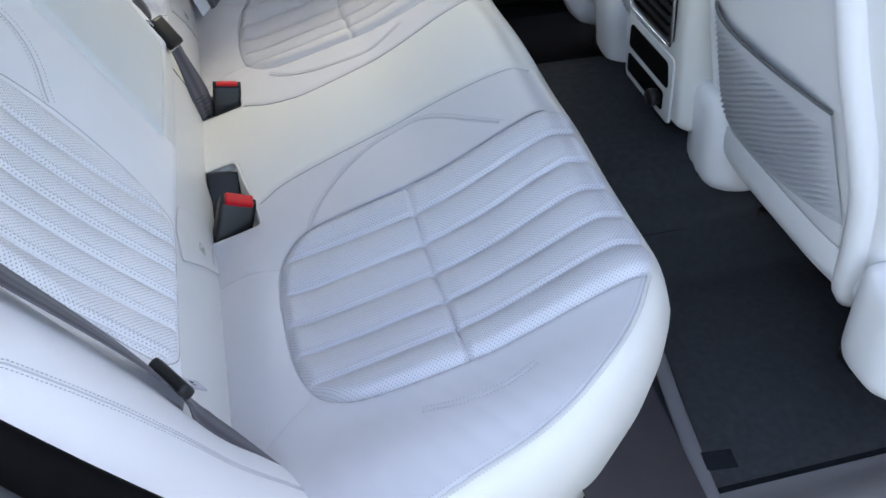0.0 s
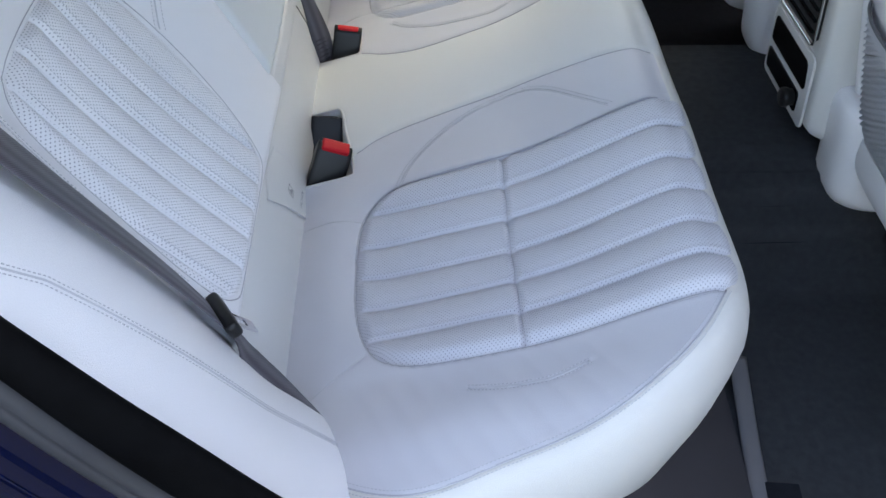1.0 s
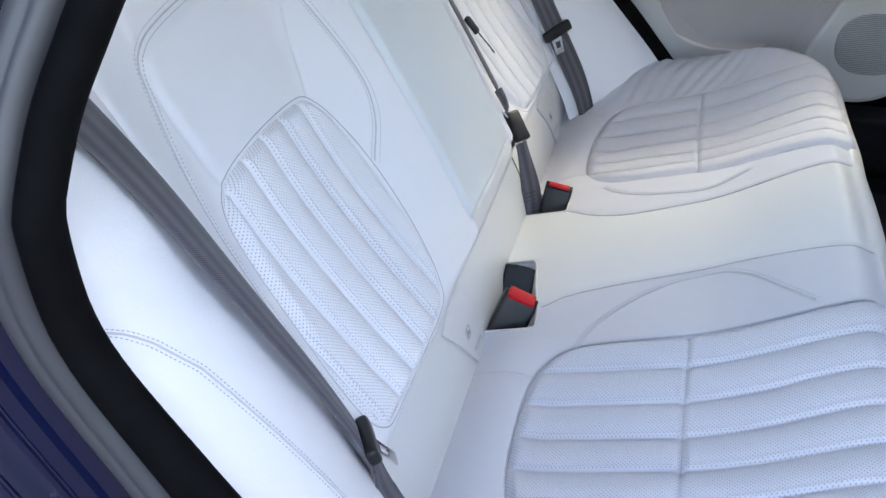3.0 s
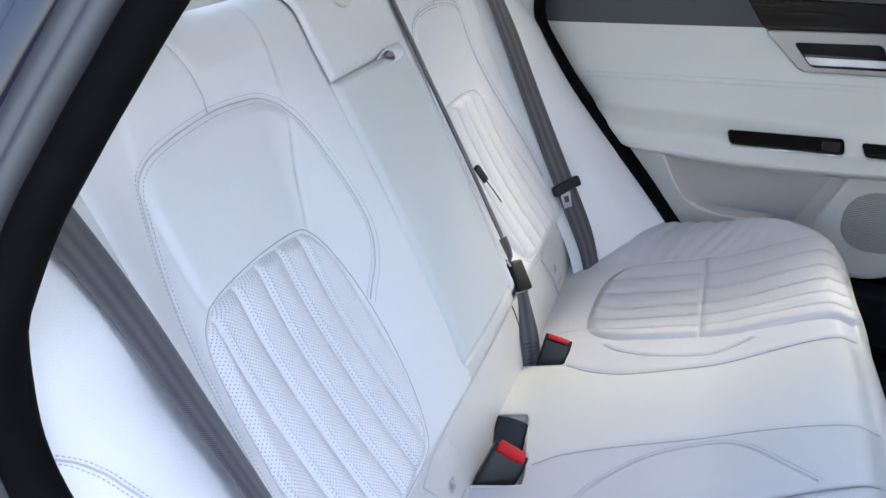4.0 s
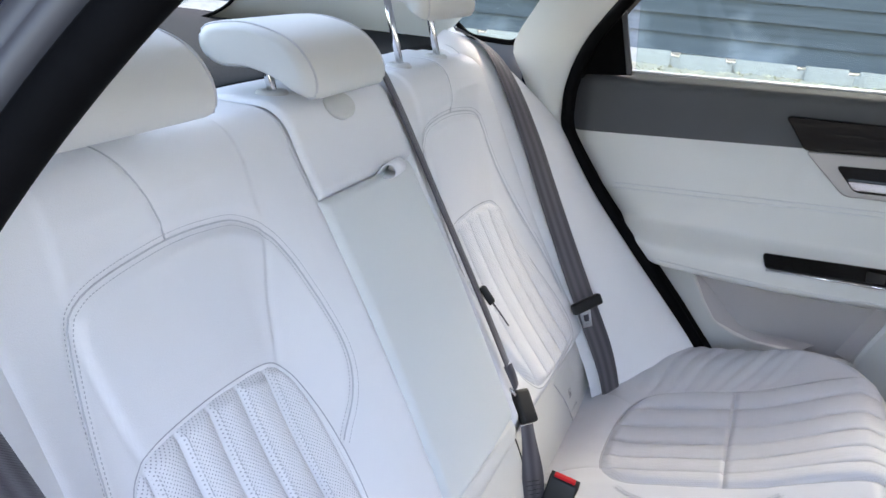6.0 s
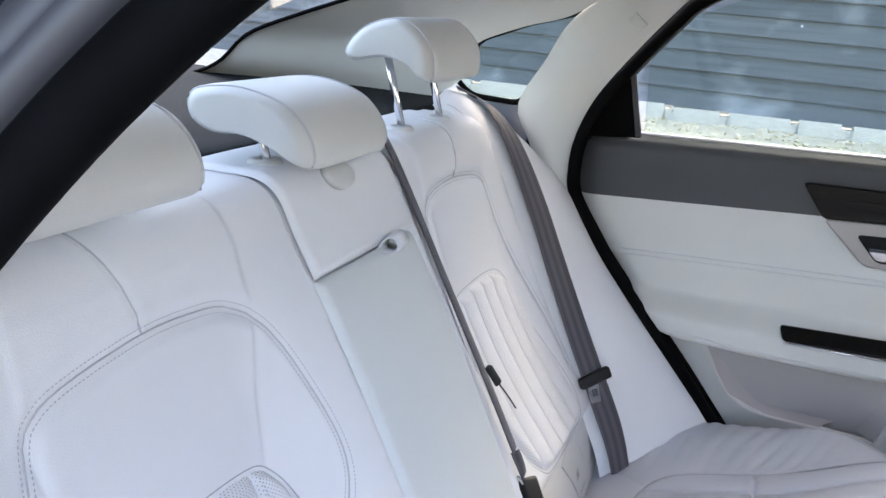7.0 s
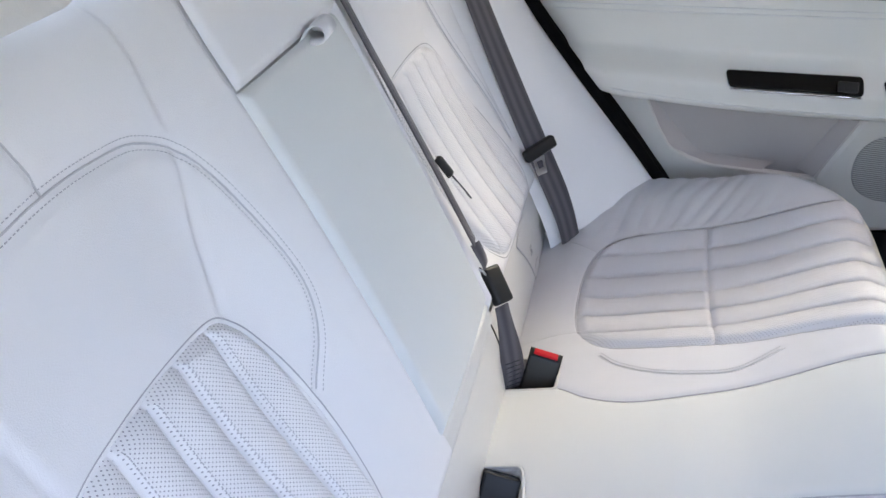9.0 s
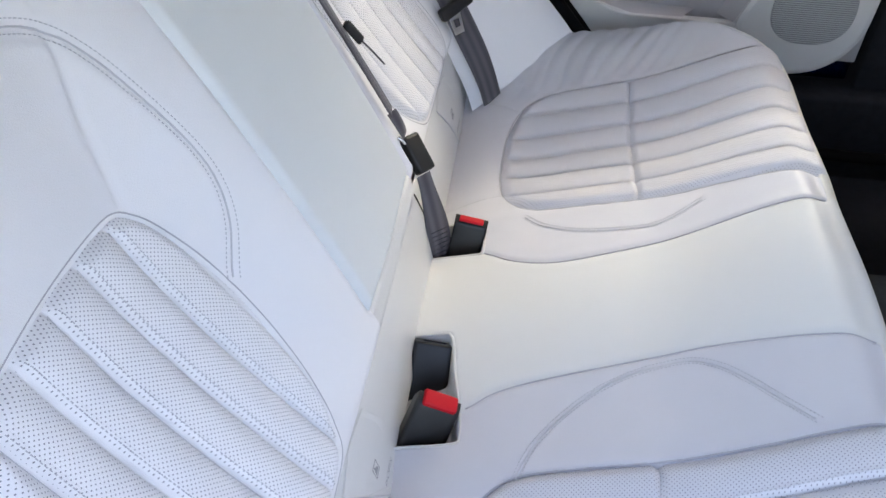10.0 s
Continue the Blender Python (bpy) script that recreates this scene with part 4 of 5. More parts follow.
body = thing("car_body", "dark blue car body side with open door aperture", "car body", "structure")
ring("door_seal", arc(0.0115, 0.792, 0.015, 0.016, 0, 342, 18), -1, M_RUBBER, body, "black rubber door seal", wrap=True, swell=1.0)
ring("flange", [(u - 0.009, v) for u, v in ((0.034, 0.783), (0.038, 0.798), (0.044, 0.803), (0.051, 0.804), (0.053, 0.8025), (0.055, 0.804), (0.064, 0.8045), (0.068, 0.802), (0.070, 0.795))], -1, M_PRIMER, body, "grey two-step inner flange", shift=0.026)
jamb = [(v.x, v.y) for v in spline([(0.060, 0.790), (0.068, 0.798), (0.080, 0.803), (0.092, 0.806), (0.098, 0.810), (0.102, 0.8125), (0.106, 0.812), (0.110, 0.815), (0.114, 0.822), (0.118, 0.831), (0.121, 0.835), (0.127, 0.848), (0.133, 0.868), (0.136, 0.884), (0.141, 0.893), (0.144, 0.908), (0.147, 0.922), (0.152, 0.934), (0.164, 0.942), (0.20, 0.948)], 64)]
ring("door_jamb", [(u - 0.004, v) for u, v in jamb], -1, M_PAINT, body, "glossy dark blue painted door jamb with pressed ridges", shift=0.028)


for u, v, r in ((0.1205, 0.8345, 0.0024), (0.148, 0.924, 0.0034), (0.1015, 0.8120, 0.0016)):
    ring("pressed_edge", arc(u - 0.004, v, r, r, 0, 342, 12), -1, M_PAINT, body, "rounded painted edge of the jamb", wrap=True, shift=0.028)


def flank(a, b):
    i = min(199, round(a * 199))
    p = APERTURE[i]
    q, r = APERTURE[max(0, i - 1)], APERTURE[min(199, i + 1)]
    d = (r - q).normalized()
    nor = Vector((d.y, -d.x))
    if nor.dot(Vector((0.45, 0.6)) - p) > 0:
        nor = -nor
    u = 0.196 + 0.5 * b + 0.028 * smooth(0.74, 0.47, p.y)
    return (p.x + nor.x * u, -(0.948 - 0.04 * b * b - tumble(p.y + nor.y * u)), p.y + nor.y * u)


sheet("quarter_panel", 200, 10, flank, M_PAINT, body, "glossy dark blue rear quarter panel")
FAR_APERTURE = spline([(0.70, 1.245), (0.30, 1.225), (0.12, 1.195), (0.038, 1.155), (0.0, 1.114), (-0.061, 1.038), (-0.120, 0.953), (-0.149, 0.879), (-0.156, 0.815), (-0.143, 0.750), (-0.062, 0.636), (0.025, 0.534), (0.127, 0.420), (0.198, 0.335), (0.30, 0.22), (0.45, 0.14), (0.70, 0.105), (1.10, 0.105)], 220)
ring("door_seal", arc(-0.008, 0.750, 0.012, 0.012, 0, 342, 18), 1, M_RUBBER, body, "black rubber door seal", FAR_APERTURE, True)
ring("seal_flange", [(-0.055, 0.835), (-0.012, 0.815), (-0.010, 0.755), (0.004, 0.755), (0.03, 0.83)], 1, M_RUBBER, body, "black gap behind the seal", [p for p in FAR_APERTURE if p.y < 0.90])
ring("seal_flange", [(-0.014, 0.815), (-0.010, 0.755), (0.004, 0.755), (0.03, 0.83)], 1, M_RUBBER, body, "black gap behind the seal", [p for p in FAR_APERTURE if p.y > 0.89])
# striker on the jamb
striker = thing("door_striker", "polished metal door striker bolted to the jamb", "door latch")
block("striker_plate", (0.050, 0.028, 0.010), pose(-0.060, -0.880, 0.553, 90, 0, 0) @ pose(0, 0, 0, -25, 0, -35), M_CHROME, striker, "bright striker plate", 0.002)
tube("striker_loop", spline([(-0.078, -0.88, 0.566), (-0.078, -0.905, 0.566), (-0.048, -0.905, 0.546), (-0.048, -0.88, 0.546)], 16), 0.0045, M_CHROME, striker, "steel loop")

ceiling = thing("ceiling", "pale fabric headliner under the roof", "ceiling", "structure")


def roof(a, b):
    x, y = -0.42 + 2.1 * a, -0.66 + 1.32 * b
    return (x, y, 1.285 - 0.05 * (y / 0.66) ** 2 - 0.07 * smooth(0.3, -0.42, x) - 0.05 * smooth(0.9, 1.7, x))


sheet("headliner", 40, 30, roof, M_LINER, ceiling, "pale headliner fabric", flip=True)
sheet("roof_skin", 40, 30, lambda a, b: (roof(a, b)[0], (roof(a, b)[1]) * 1.12, roof(a, b)[2] + 0.05), M_PAINT, ceiling, "dark blue roof skin")
shelf = thing("parcel_shelf", "navy fabric parcel shelf under the rear window", "shelf", "structure")
block("shelf_board", (0.75, 1.50, 0.03), pose(-0.785, 0, 0.905), M_SHELF, shelf, "", 0.008)
block("bulkhead", (0.03, 1.40, 0.5), pose(-0.43, 0, 0.66), M_SHELF, shelf, "", 0.004)
for sg in (-1, 1):
    sheet("shelf_side_trim", 24, 30, lambda a, b: (-0.75 + (0.512 - 0.022 * a) * b, sg * (0.675 + 0.097 * a ** 0.6), 0.76 + 0.168 * a + 0.12 * (1 - a) * smooth(0.75, 0.2, b)), M_GREYTRIM, shelf, "grey trim under the rear side glass", flip=sg > 0)


def pillar_side(sign):
    """The pale trim between the rear side glass and the door opening, and behind the glass."""
    p = thing("rear_pillar", "pale trim on the rear roof pillar", "pillar trim", "structure")
    edge = APERTURE if sign < 0 else FAR_APERTURE
    side = [p for p in edge if p.y > 0.73]
    shift = 0.07 if sign < 0 else 0.004
    lo = spline([(p.x - shift, min(0.752 - 0.16 * max(0, p.y - 0.95), 0.77 - tumble(p.y) if sign < 0 else 9), p.y + shift * 0.8) for p in side[::-4]], 60)
    hi = spline([(-0.21, 0.755, 0.77), (-0.25, 0.750, 0.86), (-0.275, 0.738, 0.925), (-0.225, 0.725, 1.02), (-0.172, 0.705, 1.105), (-0.05, 0.67, 1.19), (0.22, 0.645, 1.235), (0.70, 0.64, 1.262)], 60)

    def at(a, b):
        i = min(59, round(a * 59))
        q = lo[i].lerp(hi[i], b)
        return (q.x - (0.05 if sign < 0 else 0), sign * (q.y - 0.018 * math.sin(math.pi * b)), q.z + (0.04 if sign < 0 else 0))

    sheet("pillar_trim", 60, 14, at, M_LINER, p, "pale pillar trim", flip=sign > 0)
    # the panel behind the side glass, up to the rear window
    e0 = spline([(-0.50, 0.77, 0.90), (-0.41, 0.758, 0.955), (-0.385, 0.745, 1.01), (-0.365, 0.735, 1.040), (-0.27, 0.715, 1.078), (-0.172, 0.700, 1.110), (-0.05, 0.66, 1.195)], 30)
    e1 = spline([(-1.05, 0.64, 0.89), (-0.90, 0.605, 0.944), (-0.82, 0.60, 1.012), (-0.70, 0.60, 1.062), (-0.563, 0.60, 1.111), (-0.43, 0.59, 1.16), (-0.38, 0.58, 1.215)], 30)

    def at2(a, b):
        i = min(29, round(a * 29))
        q = e0[i].lerp(e1[i], b)
        return (q.x, sign * (q.y + 0.03 * math.sin(math.pi * b)), q.z)

    sheet("rear_side_trim", 30, 20, at2, M_LINER, p, "pale trim beside the rear window", flip=sign > 0)
    for e in ([Vector((v.x, v.y * sign, v.z)) for v in e1],):
        tube("rear_glass_seal", e, 0.004, M_RUBBER, p, "black rear window seal", 8)
    g = [(-0.425, 0.960), (-0.385, 0.928), (-0.280, 0.924), (-0.165, 1.115), (-0.27, 1.085), (-0.372, 1.044)]
    plate("side_glass", rounded(g, 0.02), 0.004, lambda u, v, w: (u, sign * (0.775 + w - 0.1 * (v - 0.93)), v), M_GLASS, p, "clear rear side glass", 0)
    tube("side_glass_seal", [(q[0], sign * (0.770 - 0.1 * (q[1] - 0.93)), q[1]) for q in rounded(g, 0.02)], 0.006, M_RUBBER, p, "black glass seal", 8, closed=True)
    return p


far_pillar = pillar_side(1)
block("clip_cover", (0.030, 0.006, 0.020), pose(-0.052, 0.676, 1.105, 12, 0, 0) @ pose(0, 0, 0, 0, 42, 0), M_TRIM, far_pillar, "small pale clip cover", 0.002)
pillar_side(-1)
window_rear = thing("window_1", "sloping rear window", "window", "structure")
sheet("pane", 12, 12, lambda a, b: (-1.05 + 0.68 * a, -0.62 + 1.24 * b, 0.925 + 0.30 * a + 0.02 * math.sin(math.pi * a)), M_GLASS, window_rear, "clear rear glass")
front_wall = thing("wall_front", "dark dashboard and bulkhead at the front of the cabin", "wall", "structure")
block("dashboard", (0.35, 1.45, 0.75), pose(1.95, 0, 0.45), M_CHARCOAL, front_wall, "dark dashboard", 0.05)

# ---- far door ----
door = thing("door_1", "closed rear door with pale trim, dark upper panel and wood inlay", "car door", "structure")
FAR_EDGE = FAR_APERTURE


def rear_edge(z):
    """The door's rear edge at a height."""
    run = [p for p in FAR_EDGE if p.x < 0.6 and 0.15 < p.y < 1.1][::-1]
    return float(np.interp(z, [p.y for p in run], [p.x for p in run])) + 0.010


def door_sheet(name, lower, upper, material, label, x1=1.15, rows=14, cols=60, out=lambda t: 0.79):
    def at(a, b):
        z0, z1 = lower(0.2), upper(0.2)
        xs = rear_edge(z0 + (z1 - z0) * a)
        x = xs + (x1 - xs) * b
        z = lower(x) + (upper(x) - lower(x)) * a
        edge = smooth(0, 0.03, x - xs)
        return (x, out(a) + 0.015 * (1 - edge), z)

    return sheet(name, rows, cols, at, material, door, label, flip=True)


sill = lambda x: 0.886 + 0.035 * (x + 0.1)
belt = lambda x: 0.758 + 0.066 * (x + 0.12)
crease = lambda x: 0.648 + 0.055 * (x + 0.05)
arm_low = lambda x: 0.482 + 0.14 * (x - 0.33) ** 2
door_sheet("upper_panel", belt, sill, M_CHARCOAL, "dark charcoal upper door panel", out=lambda t: 0.785 + 0.012 * t + 0.03 * smooth(0.85, 1.0, t))
door_sheet("upper_trim", crease, lambda x: belt(x) + 0.002, M_DOOR, "pale leather door trim", out=lambda t: 0.784 + 0.006 * math.sin(math.pi * t))
door_sheet("arm_pad", arm_low, crease, M_DOOR, "padded pale armrest band", rows=30, out=lambda t: 0.786 - 0.050 * smooth(0.64, 0.34, t) + 0.060 * smooth(0.14, 0.0, t))
door_sheet("lower_panel", lambda x: 0.27 + 0 * x, lambda x: arm_low(x) + 0.004, M_POCKET, "grey floor of the door pocket", x1=0.80, rows=30, out=lambda t: 0.852 - 0.012 * t)
tube("sill_strip", [(x, 0.812, sill(x) + 0.004) for x in (-0.13, 0.0, 0.2, 0.5, 0.8, 1.15)], 0.007, M_SATIN, door, "bright strip along the window", 8, 0.5)
for dz in (0.0, 0.010):
    tube("trim_seam", [(x, 0.7842, crease(x) + dz) for x in (-0.035, 0.0, 0.1, 0.2, 0.4, 0.6, 0.8, 1.15)], 0.0013, M_PIPE, door, "soft seam across the door trim", 8)
tube("arm_seam", [(x, 0.7352, arm_low(x) + 0.032) for x in np.linspace(0.085, 1.1, 24)], 0.0011, M_PIPE, door, "seam along the armrest", 6)
left_frame = rounded([(0.072, 0.494), (0.150, 0.497), (0.190, 0.425), (0.222, 0.382), (0.262, 0.362), (0.30, 0.355), (0.62, 0.350), (0.62, 0.25), (0.27, 0.25)], 0.012)
plate("pocket_frame", left_frame, 0.016, lambda u, v, w: (u, 0.829 - w, v), M_TRIM, door, "pale frame of the door pocket", 0.010)
inner_edge = spline([(0.134, 0.476), (0.169, 0.443), (0.238, 0.368), (0.273, 0.356), (0.40, 0.352)], 30)
sheet("pocket_wall", 30, 6, lambda a, b: (inner_edge[round(a * 29)].x + 0.034 * b, 0.816 + 0.034 * b ** 0.7, inner_edge[round(a * 29)].y + 0.012 * b), M_POCKET, door, "bevelled inner wall of the door pocket", flip=True)
sheet("pocket_wall", 20, 6, lambda a, b: (0.556 - 0.057 * a - 0.030 * b, 0.812 + 0.038 * b, 0.490 - 0.135 * a), M_POCKET, door, "bevelled wall beside the speaker pod")
pod = rounded([(0.562, 0.505), (0.512, 0.390), (0.500, 0.355), (0.520, 0.305), (0.565, 0.265), (0.620, 0.249), (0.680, 0.262), (0.725, 0.295), (0.752, 0.345), (0.757, 0.42), (0.757, 0.540)], 0.03)
plate("speaker_pod", pod, 0.028, lambda u, v, w: (u, 0.834 - w, v), M_TRIM, door, "pale speaker pod", 0.012)
grille = [(0.640 + 0.078 * math.copysign(abs(math.cos(t)) ** 0.85, math.cos(t)), 0.393 + 0.070 * math.copysign(abs(math.sin(t)) ** 0.85, math.sin(t))) for t in [2 * math.pi * k / 48 for k in range(48)]]
plate("speaker_grille", grille, 0.004, lambda u, v, w: (u, 0.8065 - w, v), M_GRILLE, door, "fine-slotted grey speaker grille", 0.003)
inlay = rounded([(0.278, 0.845), (0.322, 0.787), (1.10, 0.835), (1.10, 0.872), (0.285, 0.849)], 0.008)
plate("wood_inlay", inlay, 0.012, lambda u, v, w: (u, 0.783 - w, v), M_VENEER, door, "dark glossy wood inlay", 0.004)
surround = rounded([(0.322, 0.786), (0.408, 0.708), (0.75, 0.722), (0.80, 0.80), (0.80, 0.816)], 0.014)
plate("handle_surround", surround, 0.008, lambda u, v, w: (u, 0.783 - w, v), M_BEZEL, door, "satin metal handle surround", 0.003)
cup = rounded([(0.382, 0.767), (0.425, 0.720), (0.575, 0.728), (0.55, 0.778)], 0.012)
plate("handle_cup", cup, 0.004, lambda u, v, w: (u, 0.775 - w, v), M_GLOSS, door, "black handle recess", 0.001)
lever = rounded([(0.407, 0.7435), (0.422, 0.7275), (0.567, 0.7345), (0.562, 0.7505)], 0.006)
plate("door_handle", lever, 0.016, lambda u, v, w: (u, 0.774 - w, v), M_CHROME, door, "chrome inner door handle", 0.007)
switch_y = lambda u, v: 0.786 - 0.050 * smooth(0.64, 0.34, (v - arm_low(u)) / (crease(u) - arm_low(u))) - 0.002
for x0, x1 in ((0.286, 0.520), (0.552, 0.76)):
    sw = rounded([(x0, 0.572 + 0.03 * (x0 - 0.28)), (x0 + 0.01, 0.548 + 0.03 * (x0 - 0.28)), (x1 + 0.003, 0.548 + 0.03 * (x1 - 0.28)), (x1, 0.575 + 0.03 * (x1 - 0.28))], 0.008)
    panel = plate("switch_panel", sw, 0.006, lambda u, v, w: (u, switch_y(u, v) - w, v + 0.6 * w), M_GLOSS, door, "gloss black switch panel with chrome lower edge", 0.002)
    tube("bezel", [(q[0], switch_y(*q) - 0.003, q[1]) for q in sw], 0.0016, M_SATIN, panel, "thin bright bezel", 6, closed=True)
    block("rocker", (0.034, 0.006, 0.019), pose(x1 - 0.026, switch_y(x1, 0.5615) - 0.006, 0.5645 + 0.03 * (x1 - 0.28), -40), M_BLACK, panel, "black window switch", 0.002)
    tube("chrome_edge", [(x0 + 0.012, switch_y(x0, 0.547) - 0.004, 0.547 + 0.03 * (x0 - 0.28)), (x1, switch_y(x1, 0.552) - 0.004, 0.547 + 0.03 * (x1 - 0.28))], 0.0022, M_CHROME, panel, "chrome edge", 8)
window_side = thing("window_2", "clear side window of the rear door", "window", "structure")
corner = rounded([(-0.16, 0.872), (-0.033, 0.884), (-0.070, 1.045), (-0.125, 0.965)], 0.004)
plate("corner_trim", corner, 0.012, lambda u, v, w: (u, 0.815 - w - 0.15 * (v - 0.88), v), M_RUBBER, window_side, "black corner of the window frame", 0.003)
plate("corner_bead", [(-0.044, 0.886), (-0.033, 0.886), (-0.066, 1.05), (-0.076, 1.045)], 0.006, lambda u, v, w: (u, 0.803 - w - 0.15 * (v - 0.88), v), M_CHARCOAL, window_side, "grey bead beside the glass", 0.002)
pane_out = rounded([(-0.032, 0.88), (1.15, 0.92), (1.15, 1.26), (0.20, 1.20), (-0.04, 1.09)], 0.02)
plate("pane", pane_out, 0.004, lambda u, v, w: (u, 0.835 - w - 0.15 * (v - 0.88), v), M_GLASS, window_side, "clear glass pane", 0)
ring("window_frame", [(-0.016, 0.770), (-0.018, 0.835), (0.0, 0.835)], 1, M_RUBBER, window_side, "black window frame", [p for p in FAR_APERTURE if p.y > 0.87])

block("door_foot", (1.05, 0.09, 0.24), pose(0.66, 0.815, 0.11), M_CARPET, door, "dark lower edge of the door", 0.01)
# Added dark block: stands for the shade beside the speaker pod.
block("front_shadow_panel", (0.38, 0.06, 0.34), pose(0.955, 0.845, 0.30), M_CARPET, door, "dark panel added for the shade at the door's front corner", 0.01)

# ---- ground and fence outside ----
ground = tagged(sheet("ground", 12, 12, lambda a, b: (-120 + 240 * a, -120 + 240 * b, -0.30), M_GROUND, None), "grey asphalt ground", "ground", kind="structure")
FENCE_Y = 7.0
bank = tagged(sheet("litter_bank", 40, 90, lambda a, b: (-12 + 26 * b, 3.5 + 3.6 * a, -0.296 + 0.54 * smooth(0.1, 1.0, a) + 0.05 * noise.noise(Vector((b * 30, a * 6, 0)))), M_LITTER, None), "bank of dry golden leaf litter before the fence", "leaf litter", kind="stuff")
fence = thing("fence", "weathered blue-grey horizontal weatherboard fence", "fence", "structure")
bm = bmesh.new()
bv = [bm.verts.new(v) for v in [(-13, 0.02, 0), (14, 0.02, 0), (14, -0.045, -0.005), (-13, -0.045, -0.005), (-13, 0.005, 0.19), (14, 0.005, 0.19), (14, -0.008, 0.19), (-13, -0.008, 0.19)]]
for f in ((0, 1, 2, 3), (4, 7, 6, 5), (3, 2, 6, 7), (0, 4, 5, 1), (0, 3, 7, 4), (1, 5, 6, 2)):
    bm.faces.new([bv[i] for i in f])
first = part("board", bm, M_BOARD, fence)
first.location = (0, FENCE_Y, 0.35)
for k in range(1, 22):
    o = new("board", first.data)
    o.parent, o.location = fence, (random.uniform(-0.3, 0.3), FENCE_Y + random.uniform(-0.006, 0.006), 0.35 + 0.165 * k)
ledge = thing("stone_ledge", "low plinth of pale rough stones under the fence", "stone wall", "structure")
bm = bmesh.new()
bmesh.ops.create_cube(bm, size=1)
bmesh.ops.bevel(bm, geom=bm.edges[:], offset=0.12, segments=2, affect="EDGES")
for v in bm.verts:
    v.co += noise.noise_vector(v.co * 3) * 0.05
stone_mesh = part("stone", bm, M_STONE, ledge, "", True)
stone_mesh.matrix_basis = Matrix.LocRotScale((-6.2, FENCE_Y, 0.12), None, (0.4, 0.18, 0.34))
x = -6.0
while x < 9.0:
    w = random.uniform(0.35, 0.75)
    o = new("stone", stone_mesh.data)
    o.parent = ledge
    o.matrix_basis = Matrix.LocRotScale((x + w / 2, FENCE_Y - 0.02 + random.uniform(-0.02, 0.02), 0.19 + random.uniform(-0.03, 0.0)), None, (w + 0.05, 0.18, 0.35))
    x += w
# loose golden leaves on the bank
verts, faces = [], []
rnd = random.Random(5)
for k in range(9000):
    a, b = rnd.random() ** 0.6, rnd.random()
    x, y = -4 + 10 * b, 4.2 + 2.75 * a
    z = -0.296 + 0.54 * smooth(0.1, 1.0, (y - 3.5) / 3.6) + 0.05 * noise.noise(Vector(((x + 12) / 26 * 30, (y - 3.5) / 3.6 * 6, 0))) + 0.012
    s, t, l = rnd.uniform(0.010, 0.026), rnd.uniform(0, 6.28), rnd.uniform(-0.6, 0.6)
    c, d = Vector((math.cos(t) * s, math.sin(t) * s, l * s)), Vector((-math.sin(t) * s * 0.5, math.cos(t) * s * 0.5, rnd.uniform(-0.4, 0.4) * s))
    p = Vector((x, y, z))
    n0 = len(verts)
    verts += [p - c, p + d, p + c, p - d]
    faces.append((n0, n0 + 1, n0 + 2, n0 + 3))
tagged(mesh_object("dry_leaves", verts, faces, M_LEAF, None, "", False), "scattered dry golden leaves on the bank", "leaf litter", kind="stuff")


# ---- belts and buckles ----
def webbing(name, path, normals, width, parent, label="", thick=0.0012):
    verts, uvs = [], []
    run = 0.0
    n = len(path)
    full, end = width if isinstance(width, tuple) else (width, width)
    for i, p in enumerate(path):
        width = full + (end - full) * smooth(0.35, 1.0, i / (n - 1))
        a, b = path[max(0, i - 1)], path[min(n - 1, i + 1)]
        d = (b - a).normalized()
        nr = normals[i] if isinstance(normals, list) else normals
        s = d.cross(nr).normalized()
        up = s.cross(d)
        if i:
            run += (p - path[i - 1]).length
        for u, w in ((-1, -1), (-0.96, 1), (0, 1.4), (0.96, 1), (1, -1), (0, -1)):
            verts.append(p + s * (u * width / 2) + up * (w * thick / 2))
            uvs.append((u * width / 2, run))
    return mesh_object(name, verts, grid_faces(n, 6, True), M_BELT, parent, label, True, uvs)


def belt_tongue(m, parent, tilt=0.0, reach=1.0, aside=0.0):
    block("tongue_grip", (0.062, 0.020, 0.014) if tilt else (0.067, 0.023, 0.015), m, M_BLACK, parent, "black plastic tongue grip", 0.006)
    bm = bmesh.new()
    o = [bm.verts.new(v) for v in ((-0.017, 0, 0), (0.017, 0, 0), (0.013, 0.05, 0), (-0.013, 0.05, 0))]
    i = [bm.verts.new(v) for v in ((-0.008, 0.016, 0), (0.008, 0.016, 0), (0.007, 0.034, 0), (-0.007, 0.034, 0))]
    for k in range(4):
        bm.faces.new((o[k], o[(k + 1) % 4], i[(k + 1) % 4], i[k]))
    g = bmesh.ops.extrude_face_region(bm, geom=bm.faces[:])
    for v in g["geom"]:
        if isinstance(v, bmesh.types.BMVert):
            v.co.z += 0.0022
    bmesh.ops.transform(bm, matrix=m @ pose(aside, 0.006, 0, tilt, 0, -1200 * aside) @ Matrix.Diagonal((0.72, reach * 0.85, 1, 1)), verts=bm.verts[:])
    part("tongue_blade", bm, M_CHROME, parent, "chrome tongue blade with slot")


def frame_of(p, along, nor):
    """A pose at p whose x runs across the belt, y along it and z out of it."""
    y = along.normalized()
    x = y.cross(nor).normalized()
    z = x.cross(y)
    return Matrix(((x.x, y.x, z.x, p.x), (x.y, y.y, z.y, p.y), (x.z, y.z, z.z, p.z), (0, 0, 0, 1)))


